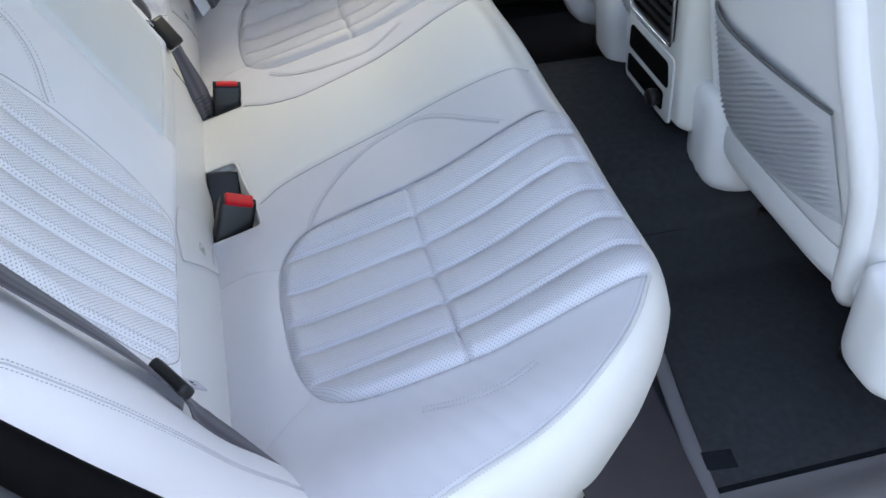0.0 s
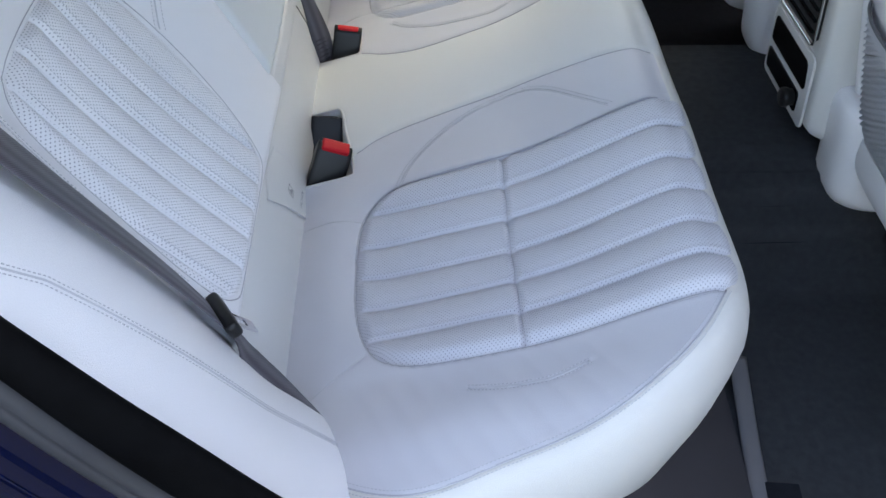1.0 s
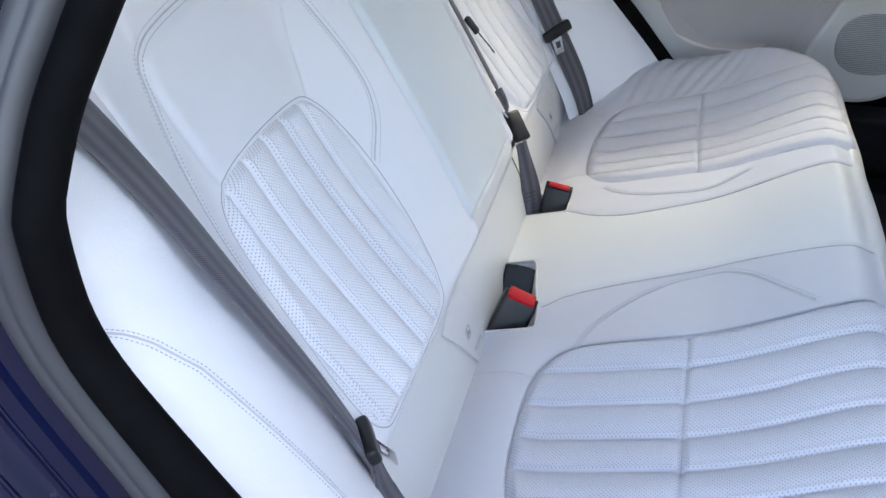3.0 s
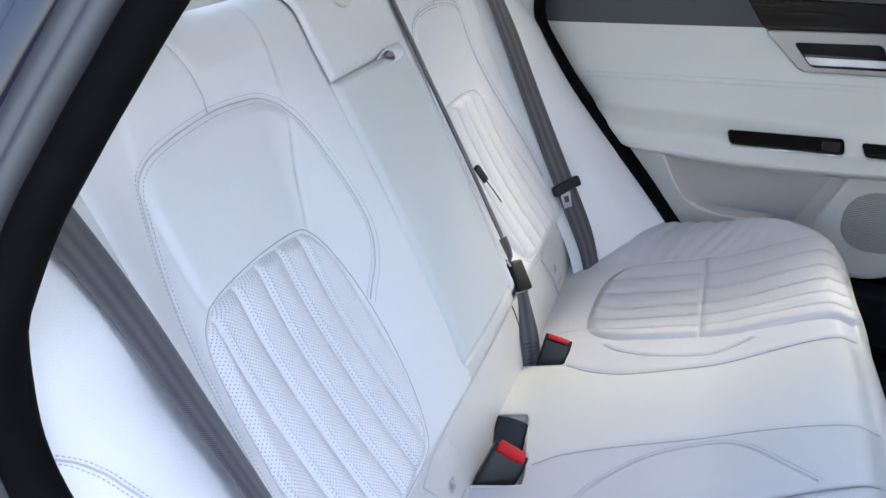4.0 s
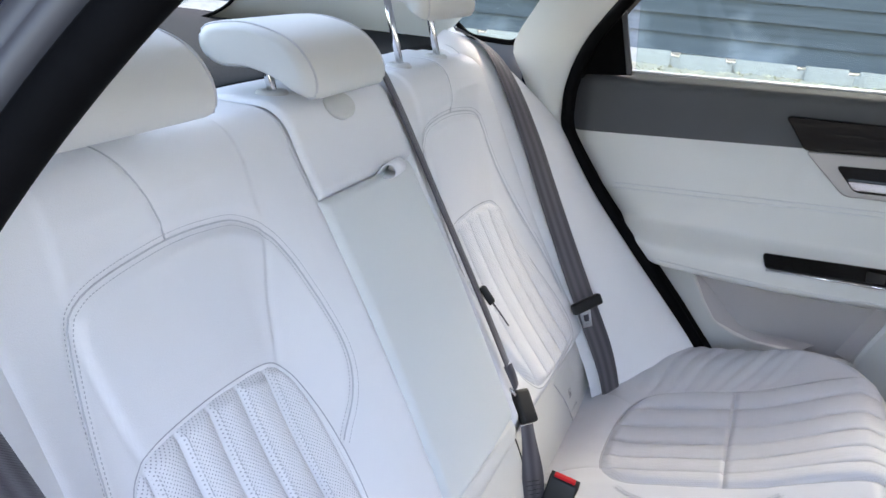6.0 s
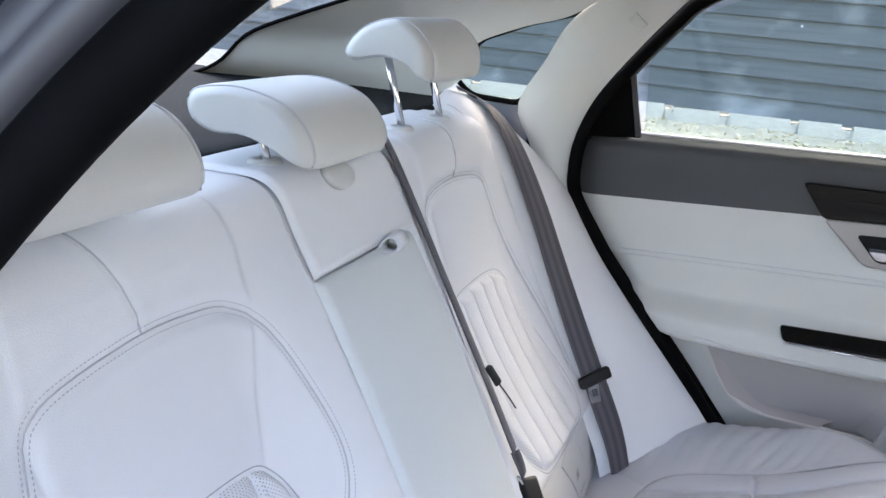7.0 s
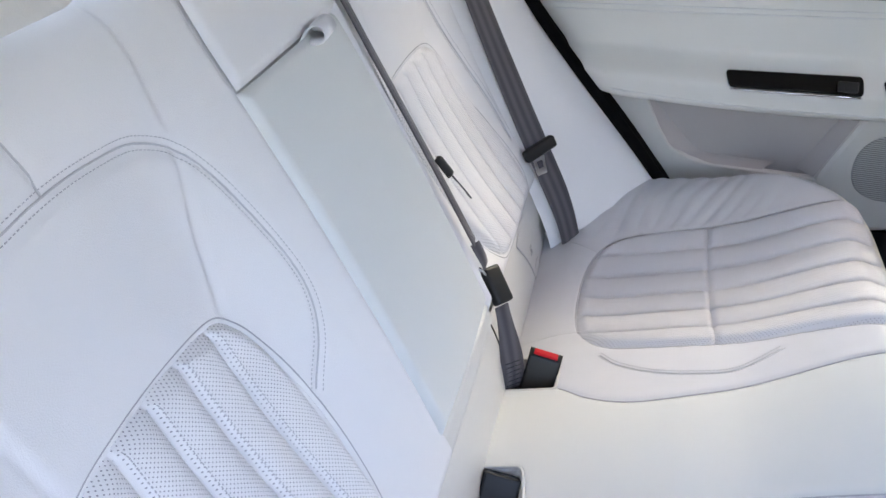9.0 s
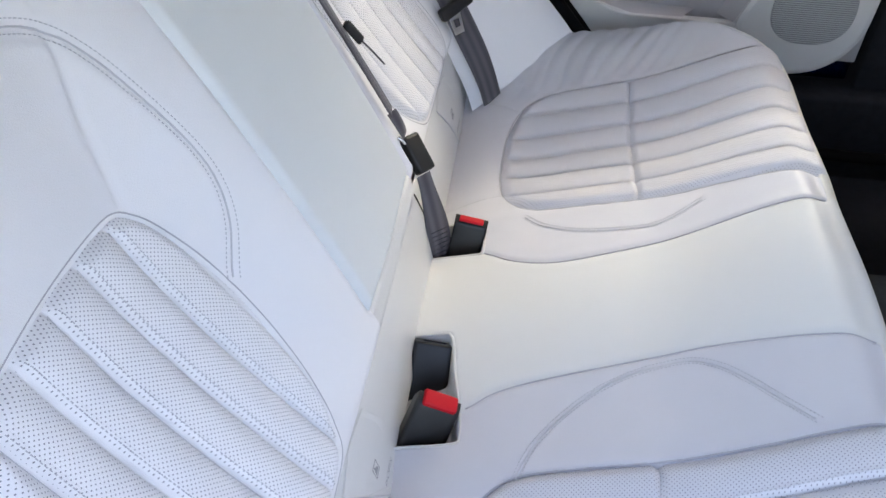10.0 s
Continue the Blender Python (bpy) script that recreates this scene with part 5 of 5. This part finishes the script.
NEAR_LINE = spline([(0.0, 0.82), (0.12, 0.80), (0.24, 0.75), (0.30, 0.645), (0.36, 0.565), (0.42, 0.445), (0.48, 0.365), (0.54, 0.325), (0.60, 0.275), (0.66, 0.21), (0.73, 0.155), (0.85, 0.12), (1.0, 0.11)], 120)


def far_line(a):
    """How far across the far bolster the belt lies, from its top to its foot."""
    return float(np.interp(a, (0.0, 0.06, 0.10, 0.14, 0.22, 0.30, 0.40, 0.50, 0.65, 0.76, 0.87, 0.95, 1.0), (0.92, 0.82, 0.70, 0.57, 0.42, 0.335, 0.285, 0.25, 0.205, 0.185, 0.175, 0.16, 0.145)))


for sg, words in ((-1, "grey-brown seat belt hanging beside the backrest"), (1, "grey-brown seat belt lying across the bolster")):
    side_belt = thing("seat_belt", words, "seat belt", group="seat belts")
    at, normal = BOLSTERS[sg]
    pts, nors = [], []
    for k in range(90):
        a = 0.015 + (0.90 if sg < 0 else 0.978) * k / 89
        t = float(np.interp(a, [q.x for q in NEAR_LINE], [q.y for q in NEAR_LINE])) if sg < 0 else far_line(a)
        nr = normal(a, t)
        pts.append(Vector(at(a, t)) + nr * (0.006 + 0.004 * math.sin(3 * a)))
        nors.append((nr + Vector((0.15, 0, 0))).normalized())
    if sg < 0:
        # drawn taut: bridges the small hollows of the bolster
        for _ in range(60):
            pts[1:69] = [(pts[j - 1] + pts[j] * 2 + pts[j + 1]) / 4 for j in range(1, 69)]
            nors[1:69] = [(nors[j - 1] + nors[j] * 2 + nors[j + 1]).normalized() for j in range(1, 69)]
        pts = [q + n * 0.004 * smooth(88, 60, j) for j, (q, n) in enumerate(zip(pts, nors))]
        # below the tongue the belt leaves the bolster and dives into the gap beside the cushion
        tail = spline([pts[72], pts[75], Vector((-0.010, -0.597, 0.380)), Vector((0.020, -0.604, 0.332)), Vector((0.062, -0.622, 0.283)), Vector((0.085, -0.640, 0.245))], 30)
        webbing("lower_webbing", tail, [nors[72].lerp(Vector((0.62, -0.10, 0.60)), min(1, j / 8)).normalized() for j in range(30)], (0.033, 0.010), side_belt, "folded grey-brown webbing")
        pts, nors = pts[:75], nors[:75]
    else:
        for _ in range(12):
            pts[1:89] = [(pts[j - 1] + pts[j] * 2 + pts[j + 1]) / 4 for j in range(1, 89)]
            nors[1:89] = [(nors[j - 1] + nors[j] * 2 + nors[j + 1]).normalized() for j in range(1, 89)]
        pts = [q + n * 0.003 for q, n in zip(pts, nors)]
        webbing("lower_webbing", pts[69:], [(n + Vector((0.0, 0.16 * smooth(69, 89, 69 + j), 0.0))).normalized() for j, n in enumerate(nors[69:])], (0.047, 0.041), side_belt, "grey-brown webbing running down behind the cushion")
        pts, nors = pts[:71], nors[:71]
    webbing("webbing", pts, nors, 0.047, side_belt, "grey-brown woven webbing")
    k = 71 if sg < 0 else 67
    belt_tongue(frame_of(pts[k] + nors[k] * 0.006, pts[k + 3] - pts[k - 4], nors[k]), side_belt, 20 if sg < 0 else 0, 0.86 if sg < 0 else 0.9, 0 if sg < 0 else 0.008)
mid_belt = thing("seat_belt", "middle seat belt with black clip hanging beside the armrest", "seat belt", group="seat belts")
pts = spline([(-0.335, 0.170, 0.945), (-0.295, 0.172, 0.915), (-0.19, 0.174, 0.73), (-0.118, 0.176, 0.60), (-0.06, 0.174, 0.495)], 60)
webbing("webbing", pts, [Vector((0.9, 0.22, 0.42)) for k in range(60)], 0.036, mid_belt, "grey-brown woven webbing")
clip_at, clip_dir = pts[46] + Vector((0.010, 0.006, 0.004)), Vector((0.52, 0.10, -0.70))
clip = block("stop_clip", (0.014, 0.035, 0.009), frame_of(clip_at, clip_dir, Vector((0.85, -0.25, 0.42))), M_BLACK, mid_belt, "black belt clip", 0.004, taper=(0.7, 0.85))
tube("tail", spline([clip_at + clip_dir * 0.018, clip_at + Vector((0.022, 0.010, -0.032)), clip_at + Vector((0.034, 0.018, -0.052))], 12), 0.0014, M_BELT, mid_belt, "loose belt tail", 6)
pts2 = spline([(-0.060, 0.174, 0.495), (-0.050, 0.176, 0.475), (-0.045, 0.184, 0.455), (-0.047, 0.190, 0.444)], 20)
webbing("lower_webbing", pts2, [Vector((0.5 + 0.02 * k, -0.8 + 0.03 * k, 0.4)) for k in range(20)], 0.015, mid_belt, "folded webbing")
tube("link", spline([(-0.052, 0.178, 0.452), (-0.043, 0.180, 0.442), (-0.036, 0.186, 0.428), (-0.048, 0.190, 0.434)], 20, True), 0.0022, M_CHROME, mid_belt, "chrome link", 8, closed=True)
mini_dir = Vector((0.42, -0.34, -0.55))
block("mini_buckle", (0.030, 0.056, 0.018), frame_of(Vector((-0.028, 0.184, 0.424)), mini_dir, Vector((0.75, -0.5, 0.45))), M_BLACK, mid_belt, "black anchor buckle", 0.006)
pts3 = spline([(-0.016, 0.168, 0.402), (-0.008, 0.166, 0.372), (0.002, 0.164, 0.330), (0.010, 0.162, 0.290), (0.014, 0.162, 0.245)], 34)
webbing("anchor_webbing", pts3[::-1], [Vector((0.62, -0.75 + 0.005 * k, 0.25)) for k in range(34)][::-1], (0.040, 0.022), mid_belt, "grey webbing anchor strap")
for k in range(7):
    q = pts3[20] + (pts3[30] - pts3[20]) * (k / 6) + Vector((0.7, -0.25, 0.4)) * 0.0014
    tube("bar_tack", [q + Vector((-0.010, -0.010, 0.0)), q + Vector((0.010, 0.008, 0.0))], 0.0007, M_BLACK, mid_belt, "dark stitched bar on the strap", 5)


def buckle(m, red, label, button=(0.042, 0.020, 0.010)):
    b = thing("belt_buckle", label, "belt buckle", group="belt buckles")
    # housing with its upper near edge cut off at a slant, where the button sits
    cut = 0.012 if red else 0.004
    secs = []
    for x, k in ((-0.0265, 0.86), (-0.0245, 0.97), (-0.020, 1.0), (0.020, 1.0), (0.0245, 0.97), (0.0265, 0.86)):
        out = rounded([(-0.016, 0.0), (0.016, 0.0), (0.014, 0.074), (-0.015 + cut, 0.090), (-0.015, 0.090 - cut * 0.9)] if red else [(-0.016, 0.0), (0.016, 0.0), (0.015, 0.090), (-0.015, 0.090)], 0.003, 3)
        secs.append([m @ Vector((x, u * k, 0.045 + (v - 0.045) * (0.94 + 0.06 * k))) for u, v in out])
    loft("housing", secs, M_BLACK, b, "black plastic housing")
    if red:
        block("release_button", button, m @ pose(0, -0.0085, 0.0858, 36, 0, 0), M_RED, b, "red release button", 0.0034)
    else:
        block("slot", (0.030, 0.004, 0.004), m @ pose(0, 0.0, 0.0895), M_GLOSS, b, "dark tongue slot", 0.001)
    return b


buckle(pose(0.020, -0.176, 0.234, -24, 22, 3), True, "black belt buckle with red button in the seat recess")
buckle(pose(0.020, -0.080, 0.205, -38, 6, 0), False, "plain black belt buckle tucked behind another")
buckle(pose(0.042, 0.170, 0.236, -18, 8, -2) @ Matrix.Scale(0.92, 4), True, "black belt buckle with red button beside the strap", (0.039, 0.011, 0.006))
for rim_line in ([(-0.012, -0.016), (0.036, -0.016), (0.047, -0.019), (0.053, -0.035), (0.060, -0.08), (0.073, -0.145), (0.076, -0.176), (0.068, -0.187), (0.0, -0.188)], [(-0.010, 0.144), (0.062, 0.143), (0.073, 0.146), (0.075, 0.160), (0.073, 0.205), (0.062, 0.216), (0.0, 0.219)]):
    tub = thing("buckle_recess", "pale plastic tray around the belt buckles", "seat trim", group="buckle recesses")
    rim = spline(rim_line, 60)
    flat = lambda q, d: (q.x, q.y, 0.295 + (q.x - 0.1) * 0.29 + 0.008 * (1 - smooth(0.0, 0.18, abs(q.y))) - d)
    tube("tray_rim", [flat(q, 0.001) for q in rim], 0.0022, M_TRIM, tub, "pale rim", 8)
    sheet("tray_wall", 60, 6, lambda a, b: flat(rim[round(a * 59)], 0.001 + 0.045 * b), M_TRIM, tub, "pale tray wall")

def strip_point(y, a, lift):
    x = -0.062 + 0.066 * a + 0.012 * math.sin(math.pi * a)
    return (x + 0.93 * lift, y, 0.425 - 0.175 * a + 0.36 * lift)


def lettering(body, size):
    """Flat letters of the built-in font: their vertices and faces."""
    cu = bpy.data.curves.new("letters", "FONT")
    cu.body, cu.size, cu.align_x, cu.align_y = body, size, "CENTER", "CENTER"
    ob = bpy.data.objects.new("letters", cu)
    me = bpy.data.meshes.new_from_object(ob)
    out = [v.co.copy() for v in me.vertices], [tuple(q.vertices) for q in me.polygons]
    bpy.data.objects.remove(ob)
    bpy.data.meshes.remove(me)
    bpy.data.curves.remove(cu)
    return out


for y0 in (-0.300, 0.412):
    tab = thing("anchor_tab", "stitched ivory tab with small printed child-seat marks", "label tab", group="anchor tabs")
    plate("flap", rounded([(-0.022, 0.36), (0.010, 0.60), (0.057, 0.99), (0.108, 0.99), (0.106, 0.55), (0.088, 0.33), (0.030, 0.30)], 0.014), 0.0008, lambda u, v, w: strip_point(y0 + u, v, 0.0008 + w), M_IVORY, tab, "ivory flap", 0.0008)
    tube("flap_seam", [strip_point(y0 + u, v, 0.0022) for u, v in ((-0.022, 0.36), (-0.008, 0.465), (0.010, 0.60), (0.032, 0.78), (0.057, 0.985))], 0.0010, M_SEWN, tab, "sewn edge of the flap", 6)
    for u, v, du, dv in ((0.040, 0.48, 0.015, 0.007), (0.040, 0.563, 0.015, 0.007), (0.040, 0.48, 0.001, 0.09), (0.054, 0.48, 0.001, 0.09), (0.044, 0.498, 0.003, 0.018), (0.043, 0.518, 0.007, 0.032), (0.049, 0.528, 0.003, 0.022)):
        plate("print_mark", [(u, v), (u + du, v), (u + du, v + dv), (u, v + dv)], 0.0003, lambda a, b, w: strip_point(y0 + a, b + 0.10, 0.0026 + w), M_PRINT, tab, "grey printed bar", 0)
    lv, lf = lettering("ISOFIX", 0.0125)
    mesh_object("print", [strip_point(y0 + 0.071 + q.x, 0.84 - q.y / 0.175, 0.0028) for q in lv], lf, M_PRINT, tab, "small grey printed word", False)


# ---- front seats and console ----
def front_seat(sign):
    s = thing("front_seat", "ivory leather front seat with ruched net pocket on its back", "car seat", group="front seats")
    cy = 0.335

    def back(u, z, lift=0.0):
        """A point of the seat's rear face; u from -1 (inner edge) to 1 (outer edge)."""
        half = 0.256 + 0.012 * math.sin(math.pi * min(1, max(0, (z - 0.25) / 0.7)))
        x = 0.836 - 0.26 * (z - 0.30) + 0.085 * abs(u) ** 5 + 0.02 * smooth(0.30, 0.23, z) ** 2 - lift
        return (x, sign * (cy + half * u), z)

    def shell(a, b):
        u, z = -1 + 2 * b, 0.240 + 0.742 * a
        pad = 0.012 * smooth(0.70, 0.80, abs(u)) * smooth(1.0, 0.88, abs(u))
        return back(u, z, pad)

    sheet("back_shell", 80, 70, shell, M_SEAT, s, "padded ivory leather seat back", flip=sign > 0)
    for b in (-1, 1):
        sheet("side_wing", 60, 16, lambda a, c: (back(b, 0.262 + 0.72 * a)[0] + 0.20 * c - 0.010 * math.sin(math.pi * c), back(b, 0.3 + 0.68 * a)[1] + sign * b * (0.030 * math.sin(math.pi * c)), 0.262 + 0.72 * a), M_SEAT, s, "rounded leather side wing", flip=sign * b < 0)
    # net pocket: a sheet gathered into soft horizontal ruches
    def net(a, b):
        u = -0.76 + (1.36 - 0.14 * a) * b
        top = 0.528 + 0.012 * b
        low = 0.352 - 0.012 * math.sin(math.pi * b) + 0.03 * b * b
        z = low + (top - low) * a
        ph = (z - 0.166 * (u + 0.76)) / 0.0100 * 2 * math.pi + 1.8 * noise.noise(Vector((u * 3.1, z * 5, 1.0))) + 1.2 * math.sin(4 * b)
        sag = 0.010 * math.sin(math.pi * b) + 0.006
        return back(u, z, 0.003 + sag * (0.3 + 0.7 * a) + 0.0055 * math.sin(ph) * smooth(0.93, 0.80, a + 0.12 * (b - 0.5)) * smooth(0.0, 0.10, a) * smooth(0.0, 0.14, min(b, 1 - b)))

    sheet("net_pocket", 260, 60, net, M_NET, s, "grey ruched elastic net pocket", flip=sign > 0)
    tube("pocket_hem", [back(-0.76 + 1.22 * k / 29, 0.529 + 0.012 * k / 29, 0.007 + 0.010 * math.sin(math.pi * k / 29)) for k in range(30)], 0.0026, M_KICK, s, "dark elastic hem", 8)
    tube("edge_welt", [back(-0.79, 0.33 + 0.62 * k / 29, 0.008) for k in range(30)], 0.010, M_SEAT, s, "leather edge welt", 10)
    # the outer roll leans inwards as it climbs
    roll = spline([(0.63, 0.243), (0.66, 0.285), (0.678, 0.345), (0.685, 0.40), (0.68, 0.46), (0.62, 0.54), (0.52, 0.65), (0.44, 0.78), (0.40, 0.95)], 50)
    tube("outer_roll", [back(q.x, q.y, 0.000) for q in roll], 0.020, M_SEAT, s, "padded leather roll along the seat's edge", 14)
    tube("roll_seam", [back(q.x - 0.068, q.y, 0.0065) for q in roll[14:]], 0.0014, M_SEAM_SHADE, s, "dark line for the shade in the seam beside the roll", 6)
    sheet("lower_apron", 24, 40, lambda a, b: back(-0.93 + 1.86 * b, 0.236 + 0.10 * a, 0.008 * math.sin(math.pi * a) + 0.004), M_SEAT, s, "plain ivory lower apron", flip=sign > 0)
    block("base", (0.44, 0.46, 0.13), pose(1.13, sign * cy, 0.245), M_SEAT, s, "ivory seat base", 0.045)
    secs = []
    for k in range(9):
        a = k / 8
        r = 1 - 0.25 * (2 * a - 1) ** 4
        out = rounded([(0.800, 0.385), (0.825, 0.19), (0.90, 0.165), (1.15, 0.20), (1.10, 0.32)], 0.04, 4)
        secs.append([(0.93 + (u - 0.93) * r - (0.015 if sign > 0 else 0.0), (0.205 if sign > 0 else 0.07) + 0.120 * a, 0.27 + (v - 0.27) * r + (0.02 if sign > 0 else 0.0)) for u, v in out])
    for y0, flip in ((0.0, 1), (0.73, -1)):
        loft("side_valance", [[(p[0], sign * (y0 + flip * p[1]), p[2]) for p in q] for q in secs], M_SEAT, s, "moulded pale seat valance")
    for d in (-0.15, 0.17):
        block("seat_rail", (0.46, 0.035, 0.06), pose(1.16, sign * (cy + d), 0.115), M_BLACK, s, "black seat rail", 0.006)
        block("rail_foot", (0.05, 0.045, 0.05), pose(0.940, sign * (cy + d), 0.105), M_BLACK, s, "black rail foot", 0.008)
    return s


front_seat(-1)
front_seat(1)
console = thing("centre_console", "pale rear end of the centre console with vents and a socket", "console")
CX = 0.788


def console_shell(a, b):
    """Rear face of the console: a up, b across and round both sides."""
    u = -1 + 2 * b
    half = 0.118 - 0.010 * a
    z = 0.262 + 0.36 * a
    if abs(u) > 0.6:
        t = (abs(u) - 0.6) / 0.4
        x = CX + 0.02 * (1 - math.cos(min(1, t * 4) * math.pi / 2)) + 0.36 * max(0, t - 0.12)
        y = half - 0.02 + 0.02 * math.sin(min(1, t * 4) * math.pi / 2)
        y = math.copysign(y, u)
    else:
        x, y = CX, (half - 0.02) * u / 0.6
    x += 0.05 * (1 - math.cos(min(1, max(0, (0.08 - a) / 0.08)) * math.pi / 2)) - 0.03 * a
    return (x, y + 0.004, z)


sheet("console_shell", 40, 80, console_shell, M_TRIM, console, "pale plastic console housing", flip=True)
block("console_core", (0.40, 0.19, 0.34), pose(1.03, 0.004, 0.44), M_TRIM, console, "pale console core", 0.02)
con = lambda u, v, w: (CX - 0.002 - w - 0.083 * (v - 0.262), u, v)
plate("lower_bezel", rounded([(-0.088, 0.278), (0.096, 0.278), (0.092, 0.405), (-0.084, 0.405)], 0.014), 0.004, con, M_TRIM, console, "pale bezel round the socket tray", 0.002)
plate("socket_tray", rounded([(-0.060, 0.292), (0.084, 0.292), (0.084, 0.330), (-0.060, 0.330)], 0.008), 0.006, con, M_GLOSS, console, "dark socket tray", 0.001)
plate("climate_panel", rounded([(-0.074, 0.343), (0.084, 0.343), (0.080, 0.390), (-0.066, 0.390)], 0.010), 0.006, con, M_GLOSS, console, "gloss black climate panel", 0.001)
vent = plate("air_vent", rounded([(-0.070, 0.425), (0.082, 0.425), (0.078, 0.510), (-0.066, 0.510)], 0.012), 0.006, con, M_BLACK, console, "black rear air vent", 0.001)
for k in range(4):
    plate("vent_slat", [(-0.06, 0.437 + 0.018 * k), (0.072, 0.437 + 0.018 * k), (0.072, 0.441 + 0.018 * k), (-0.06, 0.441 + 0.018 * k)], 0.010, con, M_GLOSS, vent, "vent slat", 0)
tube("vent_trim", [con(q[0], q[1], 0.008) for q in rounded([(-0.074, 0.421), (0.086, 0.421), (0.082, 0.514), (-0.070, 0.514)], 0.014)], 0.0022, M_CHROME, console, "chrome vent trim", 8, closed=True)
kx, ky, kz = con(-0.044, 0.312, 0.0)
secs = [[(kx - d, ky + r * math.cos(t), kz + r * math.sin(t)) for t in [2 * math.pi * k / 20 for k in range(20)]] for r, d in ((0.0135, 0.0), (0.0135, 0.014), (0.016, 0.015), (0.016, 0.022), (0.014, 0.0245))]
loft("socket_cap", secs, M_BLACK, console, "round black socket cap")

# ---- heel panel, sill and mat details ----
heel = thing("heel_panel", "dark grey carpeted panel under the bench front", "trim", "structure")
sheet("heel_board", 24, 60, lambda a, b: (0.38 + 0.235 * a - 0.02 * math.sin(math.pi * a), -0.745 + 1.49 * b, 0.27 - 0.192 * a), M_HEEL, heel, "grey heel board", flip=True)
tube("heel_rib", spline([(0.640, -0.40, 0.10), (0.628, -0.50, 0.088), (0.618, -0.58, 0.084), (0.606, -0.67, 0.084)], 30), 0.013, M_KICK, heel, "raised grey edge rib", 12, 0.35)
sill_trim = thing("sill_trim", "grey plastic sill trim in the door opening", "trim", "structure")
sheet("sill_plate", 40, 16, lambda a, b: (0.30 + 0.85 * a, -0.664 - 0.116 * b, 0.086 + 0.030 * smooth(0.0, 0.6, b)), M_KICK, sill_trim, "grey sill plate", flip=True)
pad = tagged(block("mat_pad", (0.052, 0.030, 0.006), pose(0.642, -0.614, 0.084, 0, 0, -6), M_CARPET, None, "", 0.002), "small black fixing pad on the floor mat", "mat pad")
walls = thing("wall_side", "dark front door cards and pillars closing the cabin", "wall", "structure")
for sg in (-1, 1):
    block("centre_pillar", (0.10, 0.10, 1.12), pose(1.16, sg * 0.80, 0.68), M_TRIM, walls, "pale centre pillar", 0.02)
    block("front_door_card", (0.85, 0.08, 0.80), pose(1.63, sg * 0.82, 0.50), M_TRIM, walls, "pale front door card", 0.02)

# ---- the open near door, swung out on its front hinges ----
open_door = thing("door_2", "open rear door with pale trim and dark upper panel", "car door", "structure")
swing = pose(1.12, -0.90, 0.0, 0, 0, 64)
block("door_shell", (1.00, 0.05, 0.72), swing @ pose(-0.52, -0.055, 0.52), M_PAINT, open_door, "dark blue outer skin", 0.02)
block("trim_panel", (0.96, 0.06, 0.50), swing @ pose(-0.52, 0.0, 0.44), M_TRIM, open_door, "pale inner trim", 0.02)
block("upper_panel", (0.94, 0.045, 0.16), swing @ pose(-0.52, -0.005, 0.78), M_CHARCOAL, open_door, "dark charcoal upper panel", 0.015)
block("window_post", (0.05, 0.04, 0.36), swing @ pose(-0.06, -0.03, 1.05), M_RUBBER, open_door, "black window frame post", 0.01)
block("window_top", (0.80, 0.035, 0.04), swing @ pose(-0.42, -0.03, 1.23), M_RUBBER, open_door, "black window frame top", 0.01)

# ---- plain outer panels that close the body ----
for sg in (-1, 1):
    sheet("sill_skin", 20, 12, lambda a, b: (-1.05 + 3.15 * a, sg * (0.90 - 0.06 * abs(2 * b - 1) ** 3), -0.02 + 0.12 * b), M_PAINT, body, "dark blue sill")
    sheet("front_skin", 14, 14, lambda a, b: (1.16 + 0.94 * a, sg * (0.90 - 0.05 * abs(2 * b - 1) ** 3), 0.10 + 0.80 * b), M_PAINT, body, "dark blue front door skin")
sheet("far_skin", 24, 14, lambda a, b: (-1.05 + 2.21 * a, 0.91 - 0.05 * abs(2 * b - 1) ** 3, 0.10 + 0.76 * b), M_PAINT, body, "dark blue door and quarter skin")
block("boot", (0.72, 1.66, 0.72), pose(-1.43, 0, 0.52), M_PAINT, body, "dark blue boot", 0.09)
block("bonnet", (1.10, 1.70, 0.66), pose(2.66, 0, 0.48), M_PAINT, body, "dark blue bonnet", 0.10)
